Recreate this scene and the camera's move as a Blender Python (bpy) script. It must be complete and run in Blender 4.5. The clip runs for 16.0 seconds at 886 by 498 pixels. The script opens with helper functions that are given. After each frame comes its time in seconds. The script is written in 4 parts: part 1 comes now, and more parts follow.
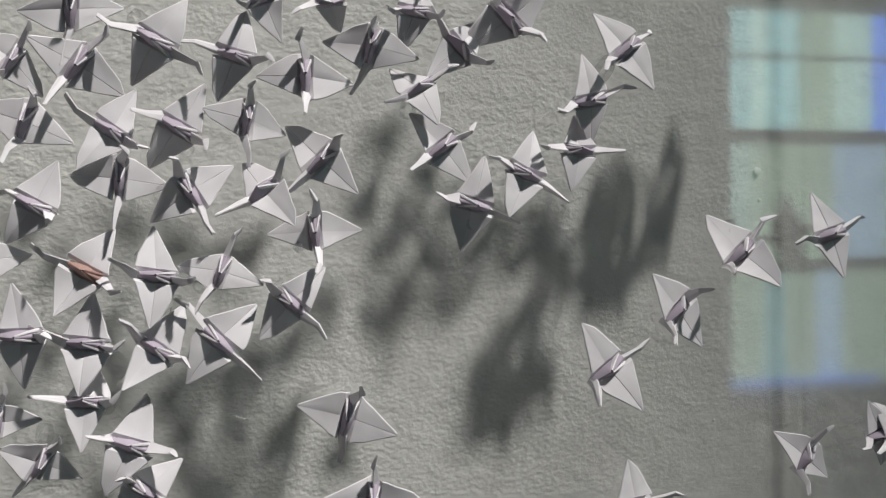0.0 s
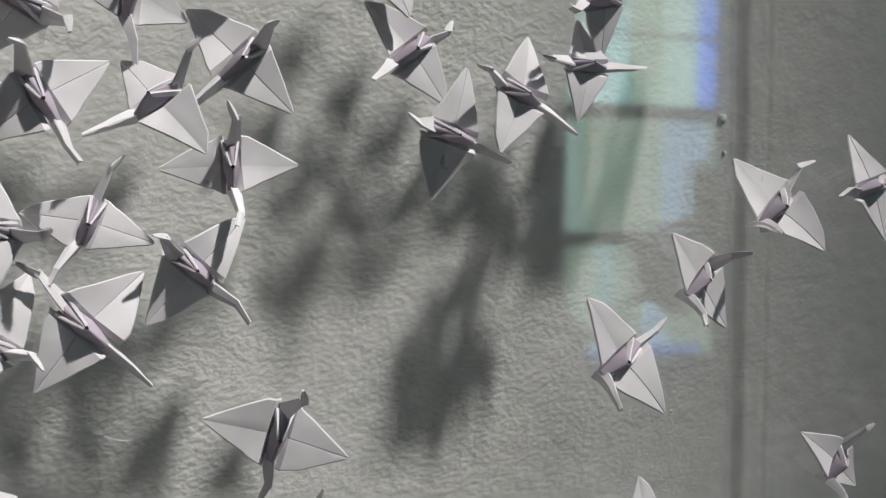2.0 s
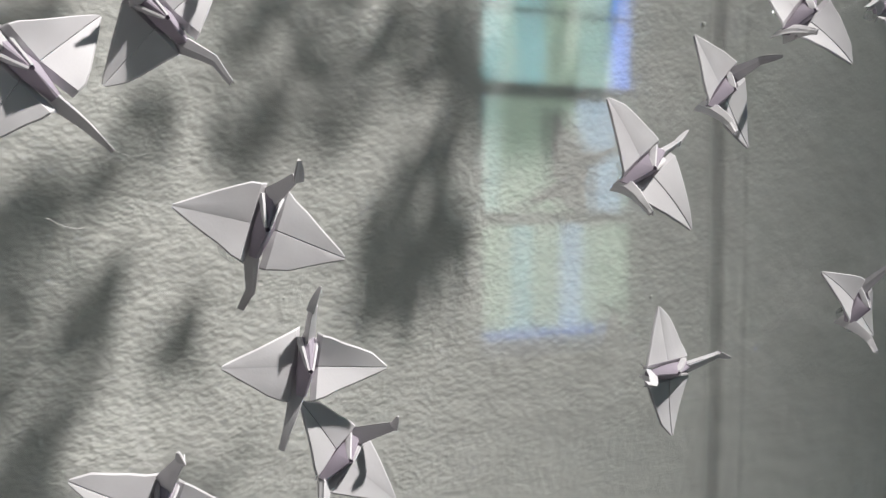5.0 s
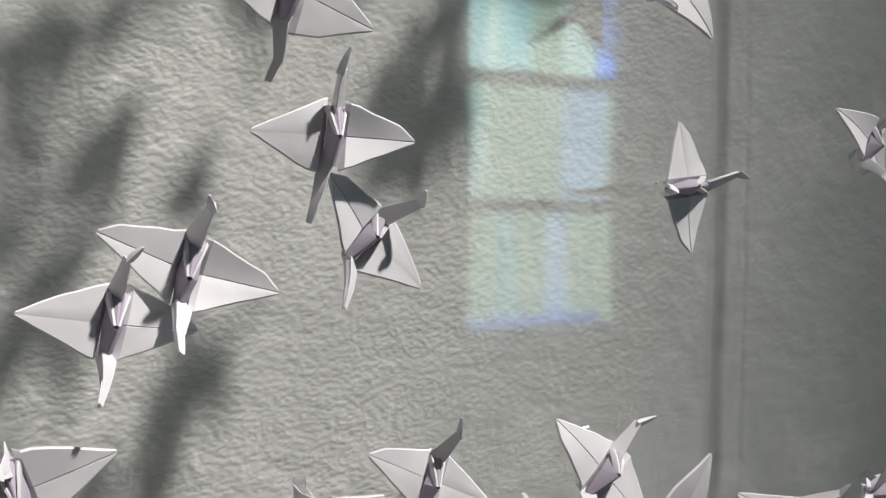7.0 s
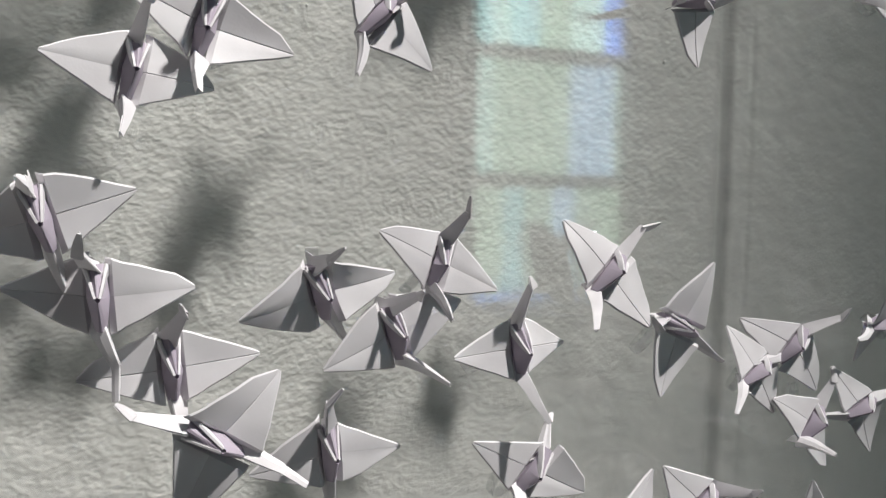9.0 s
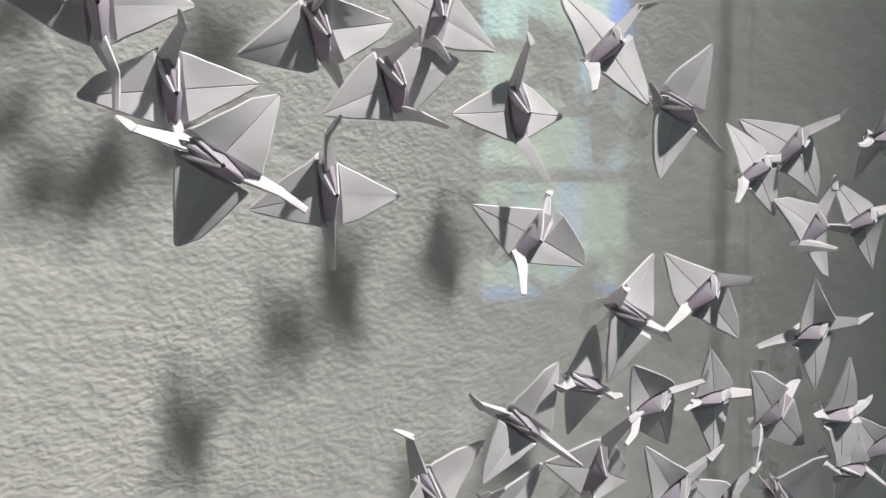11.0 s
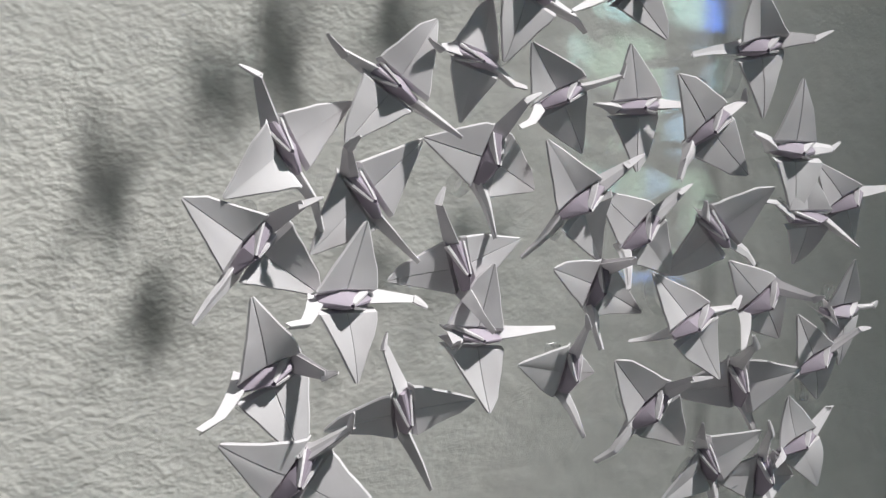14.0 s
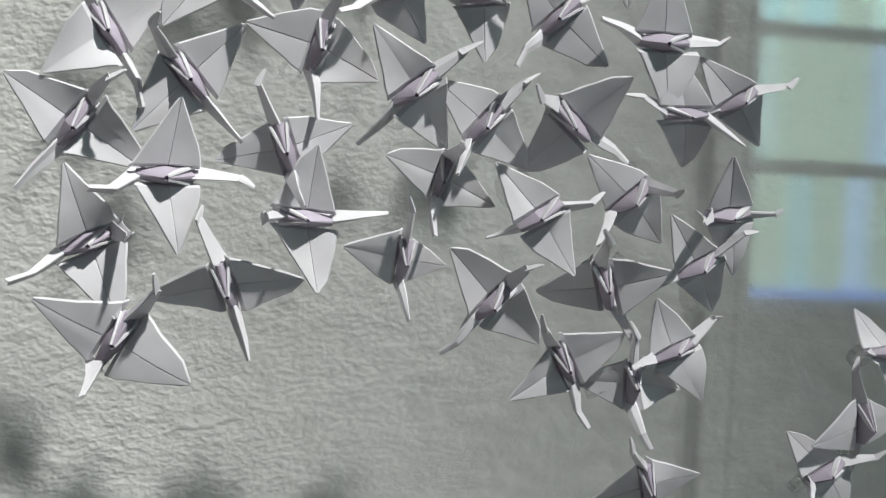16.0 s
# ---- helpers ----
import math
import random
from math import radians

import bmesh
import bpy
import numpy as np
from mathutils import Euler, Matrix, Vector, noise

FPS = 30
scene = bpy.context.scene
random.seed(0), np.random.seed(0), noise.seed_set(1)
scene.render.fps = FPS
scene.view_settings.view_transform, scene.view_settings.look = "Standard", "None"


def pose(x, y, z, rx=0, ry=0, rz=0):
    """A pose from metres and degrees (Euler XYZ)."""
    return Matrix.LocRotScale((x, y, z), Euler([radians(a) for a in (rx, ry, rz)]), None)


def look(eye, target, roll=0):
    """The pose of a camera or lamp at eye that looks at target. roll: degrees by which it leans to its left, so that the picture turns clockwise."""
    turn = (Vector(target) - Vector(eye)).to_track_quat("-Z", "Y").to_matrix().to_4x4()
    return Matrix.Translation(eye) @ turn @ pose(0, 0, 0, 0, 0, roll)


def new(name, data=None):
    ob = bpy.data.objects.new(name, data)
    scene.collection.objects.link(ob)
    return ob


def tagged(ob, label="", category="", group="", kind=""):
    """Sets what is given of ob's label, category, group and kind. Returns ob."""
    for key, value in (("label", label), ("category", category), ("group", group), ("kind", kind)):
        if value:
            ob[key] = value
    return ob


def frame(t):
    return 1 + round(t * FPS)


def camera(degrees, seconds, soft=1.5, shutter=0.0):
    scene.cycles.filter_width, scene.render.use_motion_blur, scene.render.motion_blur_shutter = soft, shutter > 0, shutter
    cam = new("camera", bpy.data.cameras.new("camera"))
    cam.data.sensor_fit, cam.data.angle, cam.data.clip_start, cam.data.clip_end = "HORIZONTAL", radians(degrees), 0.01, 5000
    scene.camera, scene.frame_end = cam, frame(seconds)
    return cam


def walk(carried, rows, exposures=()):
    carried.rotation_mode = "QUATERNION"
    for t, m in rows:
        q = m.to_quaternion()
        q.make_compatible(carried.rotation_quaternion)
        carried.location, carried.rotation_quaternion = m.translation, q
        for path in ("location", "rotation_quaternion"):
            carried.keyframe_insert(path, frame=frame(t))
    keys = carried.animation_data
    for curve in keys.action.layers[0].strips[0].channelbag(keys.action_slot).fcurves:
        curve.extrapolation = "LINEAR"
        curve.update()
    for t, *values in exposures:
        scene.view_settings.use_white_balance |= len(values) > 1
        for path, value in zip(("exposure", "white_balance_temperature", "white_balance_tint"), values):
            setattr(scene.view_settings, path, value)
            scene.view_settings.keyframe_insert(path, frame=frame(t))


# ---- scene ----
cam = camera(47.7, 16.0, 1.3)
ROWS = [
    (0.0, 0.0167, -0.0007, 1.6138, -13.68, -1.02, 0.64),
    (0.5, 0.0054, 0.0765, 1.6142, -16.56, -1.63, 0.44),
    (1.0, -0.0004, 0.1439, 1.6090, -19.17, -1.94, 0.24),
    (1.5, -0.0066, 0.2015, 1.5982, -21.81, -1.86, 0.16),
    (2.0, -0.0104, 0.2477, 1.5949, -24.06, -2.61, -0.15),
    (2.5, -0.0093, 0.2813, 1.5871, -25.57, -3.09, -0.31),
    (3.0, -0.0147, 0.3135, 1.5783, -27.67, -3.77, -0.66),
    (5.5, -0.0256, 0.3384, 1.4529, -29.26, -2.66, 0.02),
    (6.0, -0.0304, 0.3394, 1.4272, -29.33, -2.74, -0.06),
    (6.5, -0.0387, 0.3436, 1.4010, -29.96, -2.77, -0.22),
    (7.0, -0.0436, 0.3461, 1.3733, -30.23, -2.59, -0.20),
    (7.5, -0.0461, 0.3450, 1.3508, -30.15, -3.02, -0.49),
    (8.0, -0.0510, 0.3450, 1.3273, -30.47, -3.35, -0.67),
    (8.5, -0.0534, 0.3399, 1.3021, -30.33, -3.58, -0.84),
    (9.0, -0.0528, 0.3325, 1.2700, -29.86, -3.20, -0.72),
    (9.5, -0.0551, 0.3310, 1.2406, -29.99, -3.34, -0.76),
    (12.0, -0.0425, 0.3165, 1.0707, -29.09, -1.79, 0.21),
    (12.5, -0.0320, 0.3214, 1.0441, -29.18, -2.15, 0.05),
    (13.0, -0.0169, 0.3232, 1.0099, -28.94, -1.77, -0.53),
    (13.5, 0.0198, 0.3143, 0.9705, -26.86, -0.88, -1.27),
    (14.0, 0.0756, 0.3085, 0.9562, -23.73, -2.02, -1.66),
    (14.5, 0.1194, 0.3021, 0.9244, -21.63, -0.98, -2.10),
    (15.0, 0.1660, 0.2843, 0.9074, -18.87, -1.02, -2.30),
    (15.5, 0.2154, 0.2610, 0.8936, -15.58, -0.79, -2.26),
    (16.0, 0.2675, 0.2351, 0.8892, -11.71, -1.15, -2.22),
]
EXPOSURE = 0.20
walk(cam, [(t, pose(x, y, z, 90 + pitch, roll, yaw)) for t, x, y, z, yaw, pitch, roll in ROWS],
     [(0.0, EXPOSURE - 0.52, 6420, 11.5), (3.2, EXPOSURE - 0.33, 6420, 11.2), (5.3, EXPOSURE - 0.13, 6420, 10.8), (9.7, EXPOSURE - 0.13, 6420, 10.8), (12.5, EXPOSURE - 0.05, 6420, 10.8), (14.5, EXPOSURE - 0.04, 6260, 10.0), (16.0, EXPOSURE + 0.00, 6180, 7)])

# ---- world and sun ----
TO_SUN = Vector((0.190, -0.267, 0.495)).normalized()
world = bpy.data.worlds.new("sky")
scene.world = world
world.use_nodes = True
wn = world.node_tree
sky = wn.nodes.new("ShaderNodeTexSky")
sky.sky_type, sky.sun_disc = "NISHITA", False
sky.sun_elevation = math.asin(TO_SUN.z)
sky.sun_rotation = math.atan2(TO_SUN.x, TO_SUN.y)
haze = wn.nodes.new("ShaderNodeHueSaturation")
haze.inputs["Saturation"].default_value = 0.55
wn.links.new(sky.outputs[0], haze.inputs["Color"])
wn.links.new(haze.outputs[0], wn.nodes["Background"].inputs[0])
wn.nodes["Background"].inputs[1].default_value = 0.037
sun = new("sun", bpy.data.lights.new("sun", "SUN"))
sun.data.energy, sun.data.angle, sun.data.color = 5.0, radians(2.1), (1.0, 0.965, 0.915)
sun.matrix_world = look(TO_SUN * 30, (0, 0, 0))

# ---- plan ----
GLASS_Y = 0.796     # face of the glazing that the cranes are stuck to
WALL_Y = 1.042      # face of the stucco wall behind it
LEAN = 0.022         # how far the wall stands back for each metre down
FACADE_Y = -4.26    # the house across the yard


# ---- materials ----
def material(name, rough=0.6, metal=0.0, spec=0.5):
    m = bpy.data.materials.new(name)
    m.use_nodes = True
    b = m.node_tree.nodes["Principled BSDF"]
    b.inputs["Roughness"].default_value = rough
    b.inputs["Metallic"].default_value = metal
    b.inputs["Specular IOR Level"].default_value = spec
    return m, m.node_tree, b


def node(tree, kind, **inputs):
    n = tree.nodes.new(kind)
    for key, value in inputs.items():
        n.inputs[key.replace("_", " ")].default_value = value
    return n


def coords(tree, scale=(1, 1, 1)):
    c = tree.nodes.new("ShaderNodeTexCoord")
    m = tree.nodes.new("ShaderNodeMapping")
    m.inputs["Scale"].default_value = scale
    tree.links.new(c.outputs["Object"], m.inputs["Vector"])
    return m.outputs[0]


def ramp(tree, fac, stops):
    r = tree.nodes.new("ShaderNodeValToRGB")
    while len(r.color_ramp.elements) < len(stops):
        r.color_ramp.elements.new(0.5)
    for e, (at, col) in zip(r.color_ramp.elements, stops):
        e.position, e.color = at, (*col, 1)
    tree.links.new(fac, r.inputs[0])
    return r.outputs[0]


def mix(tree, a, b, fac, mode="MIX"):
    n = tree.nodes.new("ShaderNodeMix")
    n.data_type, n.blend_type = "RGBA", mode
    for socket, value in ((n.inputs["Factor"], fac), (n.inputs["A"], a), (n.inputs["B"], b)):
        if isinstance(value, (int, float)):
            socket.default_value = value
        elif isinstance(value, tuple):
            socket.default_value = (*value, 1)
        else:
            tree.links.new(value, socket)
    return n.outputs["Result"]


def bumped(tree, b, height, strength, distance):
    n = tree.nodes.new("ShaderNodeBump")
    n.inputs["Strength"].default_value, n.inputs["Distance"].default_value = strength, distance
    tree.links.new(height, n.inputs["Height"])
    tree.links.new(n.outputs[0], b.inputs["Normal"])
    return n


def stucco_material():
    m, t, b = material("stucco", 0.92, 0, 0.25)
    v = coords(t)
    big = node(t, "ShaderNodeTexNoise", Scale=5.0, Detail=4.0)
    mid = node(t, "ShaderNodeTexNoise", Scale=38.0, Detail=5.0, Roughness=0.6)
    fine = node(t, "ShaderNodeTexNoise", Scale=165.0, Detail=1.6, Roughness=0.5)
    grit = node(t, "ShaderNodeTexNoise", Scale=420.0, Detail=3.0, Roughness=0.6)
    for n in (big, mid, grit):
        t.links.new(v, n.inputs["Vector"])
    tilt = node(t, "ShaderNodeMapping", Rotation=(0.5, 0.62, 0.4))
    t.links.new(coords(t, (1, 1, 1.35)), tilt.inputs["Vector"])
    t.links.new(tilt.outputs[0], fine.inputs["Vector"])
    base = ramp(t, big.outputs[0], [(0.3, (0.69, 0.68, 0.66)), (0.7, (0.77, 0.76, 0.735))])
    blotch = ramp(t, mid.outputs[0], [(0.3, (0.80, 0.80, 0.80)), (0.65, (1, 1, 1))])
    grain = ramp(t, grit.outputs[0], [(0.3, (0.84, 0.84, 0.84)), (0.62, (1.04, 1.03, 1.01))])
    col = mix(t, mix(t, base, blotch, 0.55, "MULTIPLY"), grain, 0.8, "MULTIPLY")
    # dirt that has run down along the upright joint and the hairline beside it
    split = t.nodes.new("ShaderNodeSeparateXYZ")
    t.links.new(v, split.inputs[0])
    for at, wide, keep in ((0.668, 0.015, 0.66), (0.704, 0.006, 0.92)):
        gap = t.nodes.new("ShaderNodeMath")
        gap.operation = "SUBTRACT"
        gap.inputs[1].default_value = at
        t.links.new(split.outputs["X"], gap.inputs[0])
        far = t.nodes.new("ShaderNodeMath")
        far.operation = "ABSOLUTE"
        t.links.new(gap.outputs[0], far.inputs[0])
        wob = t.nodes.new("ShaderNodeMath")
        wob.operation = "MULTIPLY_ADD"
        wob.inputs[1].default_value, wob.inputs[2].default_value = 0.008, -0.004
        t.links.new(mid.outputs[0], wob.inputs[0])
        near = t.nodes.new("ShaderNodeMath")
        near.operation = "ADD"
        t.links.new(far.outputs[0], near.inputs[0])
        t.links.new(wob.outputs[0], near.inputs[1])
        unit = t.nodes.new("ShaderNodeMath")
        unit.operation = "DIVIDE"
        unit.inputs[1].default_value = wide
        t.links.new(near.outputs[0], unit.inputs[0])
        col = mix(t, col, ramp(t, unit.outputs[0], [(0.25, (keep, keep, keep)), (1.0, (1, 1, 1))]), 1.0, "MULTIPLY")
    t.links.new(col, b.inputs["Base Color"])
    # the float left some patches rougher than others
    patch = node(t, "ShaderNodeMath")
    patch.operation = "MULTIPLY"
    t.links.new(ramp(t, big.outputs[0], [(0.35, (0.6, 0.6, 0.6)), (0.65, (1, 1, 1))]), patch.inputs[0])
    t.links.new(fine.outputs[0], patch.inputs[1])
    # rubbed smoother towards the joint and higher up
    high = t.nodes.new("ShaderNodeMapRange")
    high.inputs["From Min"].default_value, high.inputs["From Max"].default_value = 1.10, 1.50
    t.links.new(split.outputs["Z"], high.inputs["Value"])
    worn = node(t, "ShaderNodeMath")
    worn.operation = "MULTIPLY"
    slant = node(t, "ShaderNodeMath")
    slant.operation = "MULTIPLY_ADD"
    slant.inputs[1].default_value = -0.30
    t.links.new(high.outputs[0], slant.inputs[0])
    t.links.new(split.outputs["X"], slant.inputs[2])
    t.links.new(ramp(t, slant.outputs[0], [(0.20, (1, 1, 1)), (0.50, (0.36, 0.36, 0.36))]), worn.inputs[0])
    low = node(t, "ShaderNodeMath")
    low.operation = "MULTIPLY"
    t.links.new(ramp(t, high.outputs[0], [(0.0, (1, 1, 1)), (1.0, (0.85, 0.85, 0.85))]), low.inputs[0])
    t.links.new(patch.outputs[0], low.inputs[1])
    t.links.new(low.outputs[0], worn.inputs[1])
    bumped(t, b, worn.outputs[0], 0.60, 0.0034)
    return m


def paper_material(name, light, dark):
    m, t, b = material(name, 0.62, 0, 0.35)
    v = coords(t)
    fibre = node(t, "ShaderNodeTexNoise", Scale=900.0, Detail=3.0)
    wrinkle = node(t, "ShaderNodeTexNoise", Scale=48.0, Detail=1.2, Roughness=0.4)
    info = t.nodes.new("ShaderNodeObjectInfo")
    shift = node(t, "ShaderNodeVectorMath")
    shift.operation = "ADD"
    t.links.new(v, shift.inputs[0])
    t.links.new(info.outputs["Random"], shift.inputs[1])
    for n in (fibre, wrinkle):
        t.links.new(shift.outputs[0], n.inputs["Vector"])
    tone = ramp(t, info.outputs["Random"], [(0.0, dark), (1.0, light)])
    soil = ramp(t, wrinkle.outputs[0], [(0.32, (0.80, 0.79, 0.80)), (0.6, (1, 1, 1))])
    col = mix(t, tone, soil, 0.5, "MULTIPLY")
    t.links.new(col, b.inputs["Base Color"])
    add = t.nodes.new("ShaderNodeMath")
    add.operation = "MULTIPLY_ADD"
    add.inputs[1].default_value = 0.035
    t.links.new(fibre.outputs[0], add.inputs[0])
    t.links.new(wrinkle.outputs[0], add.inputs[2])
    bumped(t, b, add.outputs[0], 0.40, 0.0026)
    thin = t.nodes.new("ShaderNodeBsdfTranslucent")
    t.links.new(col, thin.inputs["Color"])
    both = t.nodes.new("ShaderNodeMixShader")
    both.inputs[0].default_value = 0.16
    t.links.new(b.outputs[0], both.inputs[1])
    t.links.new(thin.outputs[0], both.inputs[2])
    t.links.new(both.outputs[0], t.nodes["Material Output"].inputs["Surface"])
    return m


def pane_material(name, tint, ior, smear=0.0, grazing=1.0, dust=0.0):
    """Clear glazing: it lets light through unbent and mirrors by its Fresnel gloss."""
    m, t, b = material(name)
    clear = t.nodes.new("ShaderNodeBsdfTransparent")
    clear.inputs[0].default_value = (*tint, 1)
    gloss = t.nodes.new("ShaderNodeBsdfGlossy")
    gloss.inputs["Roughness"].default_value = smear
    # Schlick's gloss: little when seen square on, more towards grazing
    face = t.nodes.new("ShaderNodeLayerWeight")
    face.inputs["Blend"].default_value = 0.5
    power = node(t, "ShaderNodeMath")
    power.operation = "POWER"
    power.inputs[1].default_value = 5.0
    fres = t.nodes.new("ShaderNodeMath")
    fres.operation = "MULTIPLY_ADD"
    f0 = ((ior - 1) / (ior + 1)) ** 2
    fres.inputs[1].default_value, fres.inputs[2].default_value = grazing - f0, f0
    t.links.new(face.outputs["Facing"], power.inputs[0])
    t.links.new(power.outputs[0], fres.inputs[0])
    both = t.nodes.new("ShaderNodeMixShader")
    t.links.new(fres.outputs[0], both.inputs[0])
    t.links.new(clear.outputs[0], both.inputs[1])
    t.links.new(gloss.outputs[0], both.inputs[2])
    if dust:
        # a thin, uneven film of dust
        film = t.nodes.new("ShaderNodeBsdfDiffuse")
        film.inputs["Color"].default_value = (0.80, 0.79, 0.76, 1)
        cloud = node(t, "ShaderNodeTexNoise", Scale=9.0, Detail=4.0)
        t.links.new(coords(t), cloud.inputs["Vector"])
        lay = t.nodes.new("ShaderNodeMath")
        lay.operation = "MULTIPLY"
        lay.inputs[1].default_value = dust * 2
        t.links.new(cloud.outputs[0], lay.inputs[0])
        dusty = t.nodes.new("ShaderNodeMixShader")
        t.links.new(lay.outputs[0], dusty.inputs[0])
        t.links.new(both.outputs[0], dusty.inputs[1])
        t.links.new(film.outputs[0], dusty.inputs[2])
        both = dusty
    t.links.new(both.outputs[0], t.nodes["Material Output"].inputs["Surface"])
    return m


def rough_material(name, dark, light, scale, rough=0.85, relief=0.004, metal=0.0):
    m, t, b = material(name, rough, metal)
    v = coords(t)
    big = node(t, "ShaderNodeTexNoise", Scale=scale, Detail=6.0)
    fine = node(t, "ShaderNodeTexNoise", Scale=scale * 14, Detail=5.0)
    for n in (big, fine):
        t.links.new(v, n.inputs["Vector"])
    base = ramp(t, big.outputs[0], [(0.3, dark), (0.7, light)])
    grain = ramp(t, fine.outputs[0], [(0.3, (0.78, 0.78, 0.78)), (0.65, (1, 1, 1))])
    t.links.new(mix(t, base, grain, 0.7, "MULTIPLY"), b.inputs["Base Color"])
    bumped(t, b, fine.outputs[0], 0.5, relief)
    return m


def glow_material(name, colour, strength):
    m, t, b = material(name, 0.8)
    b.inputs["Base Color"].default_value = (*colour, 1)
    b.inputs["Emission Color"].default_value = (*colour, 1)
    b.inputs["Emission Strength"].default_value = strength
    return m


STUCCO = stucco_material()
PAPER = paper_material("folded_paper", (0.92, 0.90, 0.915), (0.74, 0.72, 0.74))
# white paper again, darker and purplish: the bodies' shade put into the colour
SHADE_TINTED = paper_material("shade_tinted_paper", (0.55, 0.49, 0.57), (0.43, 0.38, 0.45))
RUSTY = paper_material("rust_stained_paper", (0.46, 0.30, 0.26), (0.42, 0.27, 0.24))
GLASS = pane_material("glazing", (0.97, 0.98, 0.975), 1.75, 0.045, 1.0, 0.012)
TAPE = pane_material("clear_tape", (0.93, 0.935, 0.94), 1.7, 0.08, 0.60, 0.06)
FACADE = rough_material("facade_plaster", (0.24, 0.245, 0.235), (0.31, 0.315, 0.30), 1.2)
PAVING = rough_material("paving", (0.14, 0.14, 0.135), (0.20, 0.195, 0.19), 2.0)
STEEL = rough_material("frame_metal", (0.10, 0.105, 0.11), (0.14, 0.145, 0.15), 6.0, 0.45, 0.001, 0.6)
TIMBER = rough_material("painted_timber", (0.20, 0.18, 0.16), (0.27, 0.245, 0.22), 8.0, 0.6, 0.001)
HOLLOW = rough_material("room_plaster", (0.3, 0.3, 0.3), (0.36, 0.36, 0.35), 3.0)


# ---- mesh helpers ----
def part(name, bm, mat, parent=None, label="", smooth=False, crisp=0):
    me = bpy.data.meshes.new(name)
    bm.normal_update()
    bm.to_mesh(me)
    bm.free()
    if mat:
        me.materials.append(mat)
    if smooth or crisp:
        for p in me.polygons:
            p.use_smooth = True
    if crisp:
        me.set_sharp_from_angle(angle=radians(crisp))
    ob = new(name, me)
    ob.parent = parent
    if label:
        ob["label"] = label
    return ob


def box(bm, x0, x1, y0, y1, z0, z1, bevel=0.0):
    made = bmesh.ops.create_cube(bm, size=1.0, matrix=Matrix.LocRotScale(((x0 + x1) / 2, (y0 + y1) / 2, (z0 + z1) / 2), None, (x1 - x0, y1 - y0, z1 - z0)))
    if bevel:
        edges = {e for v in made["verts"] for e in v.link_edges}
        bmesh.ops.bevel(bm, geom=list(edges), offset=bevel, segments=2, affect="EDGES")
    return bm


def block(name, mat, parent, size, bevel=0.0, label=""):
    return part(name, box(bmesh.new(), *size, bevel), mat, parent, label)


def sheet(bm, rows, thick):
    """A thin solid leaf of paper over a grid of points, as thick as given, below the points."""
    n, k = len(rows), len(rows[0])
    up = [[None] * k for _ in rows]
    for i in range(n):
        for j in range(k):
            a = rows[min(i + 1, n - 1)][j] - rows[max(i - 1, 0)][j]
            b = rows[i][min(j + 1, k - 1)] - rows[i][max(j - 1, 0)]
            nrm = a.cross(b)
            up[i][j] = nrm.normalized() if nrm.length > 1e-12 else Vector((0, 0, 1))
            if up[i][j].z < 0:
                up[i][j] = -up[i][j]
    top = [[bm.verts.new(rows[i][j]) for j in range(k)] for i in range(n)]
    low = [[bm.verts.new(rows[i][j] - up[i][j] * thick) for j in range(k)] for i in range(n)]
    for i in range(n - 1):
        for j in range(k - 1):
            bm.faces.new((top[i][j], top[i + 1][j], top[i + 1][j + 1], top[i][j + 1]))
            bm.faces.new((low[i][j], low[i][j + 1], low[i + 1][j + 1], low[i + 1][j]))
    rim = [(0, j) for j in range(k)] + [(i, k - 1) for i in range(1, n)] + [(n - 1, j) for j in range(k - 2, -1, -1)] + [(i, 0) for i in range(n - 2, 0, -1)]
    for (i, j), (p, q) in zip(rim, rim[1:] + rim[:1]):
        bm.faces.new((top[i][j], top[p][q], low[p][q], low[i][j]))
    bmesh.ops.recalc_face_normals(bm, faces=bm.faces)
    return bm


# ---- the setting ----
def ground():
    ob = block("ground", PAVING, None, (-60, 60, -60, 60, -0.3, 0.0))
    tagged(ob, "pale worn paving of the yard", "ground", kind="structure")


def stucco_wall():
    wall = block("wall_north", STUCCO, None, (-4.0, 6.0, WALL_Y + 0.030, WALL_Y + 0.3, 0.0, 3.6))
    tagged(wall, "rough grey-beige stucco wall behind the glass", "wall", kind="structure")
    bm = bmesh.new()
    x0, x1, z0, z1, step = -0.32, 1.26, 0.50, 1.98, 0.0026
    nx, nz = int((x1 - x0) / step), int((z1 - z0) / step)
    grid = []
    for j in range(nz + 1):
        z = z0 + j * step
        row = []
        for i in range(nx + 1):
            x = x0 + i * step
            w = noise.noise((x * 6, 3.1, z * 6)) * 0.0012
            w += 0.00034 * noise.fractal((x * 90, 0.3, z * 110), 0.8, 2.0, 2) + 0.0005 * noise.noise((x * 45, 7.0, z * 62))
            # the upright joint in the plaster: a groove and a weaker one beside it
            for at, wide, deep in ((0.668, 0.007, 0.0016), (0.704, 0.003, 0.0004)):
                w -= deep * math.exp(-((x - at) / wide) ** 4)
            edge = min(i, j, nx - i, nz - j)
            w -= 0.030 if edge < 2 else 0.0
            row.append(bm.verts.new((x, WALL_Y - w + LEAN * max(0.0, 1.3 - z), z)))
        grid.append(row)
    for j in range(nz):
        for i in range(nx):
            bm.faces.new((grid[j][i], grid[j][i + 1], grid[j + 1][i + 1], grid[j + 1][i]))
    part("stucco_coat", bm, STUCCO, wall, smooth=True)


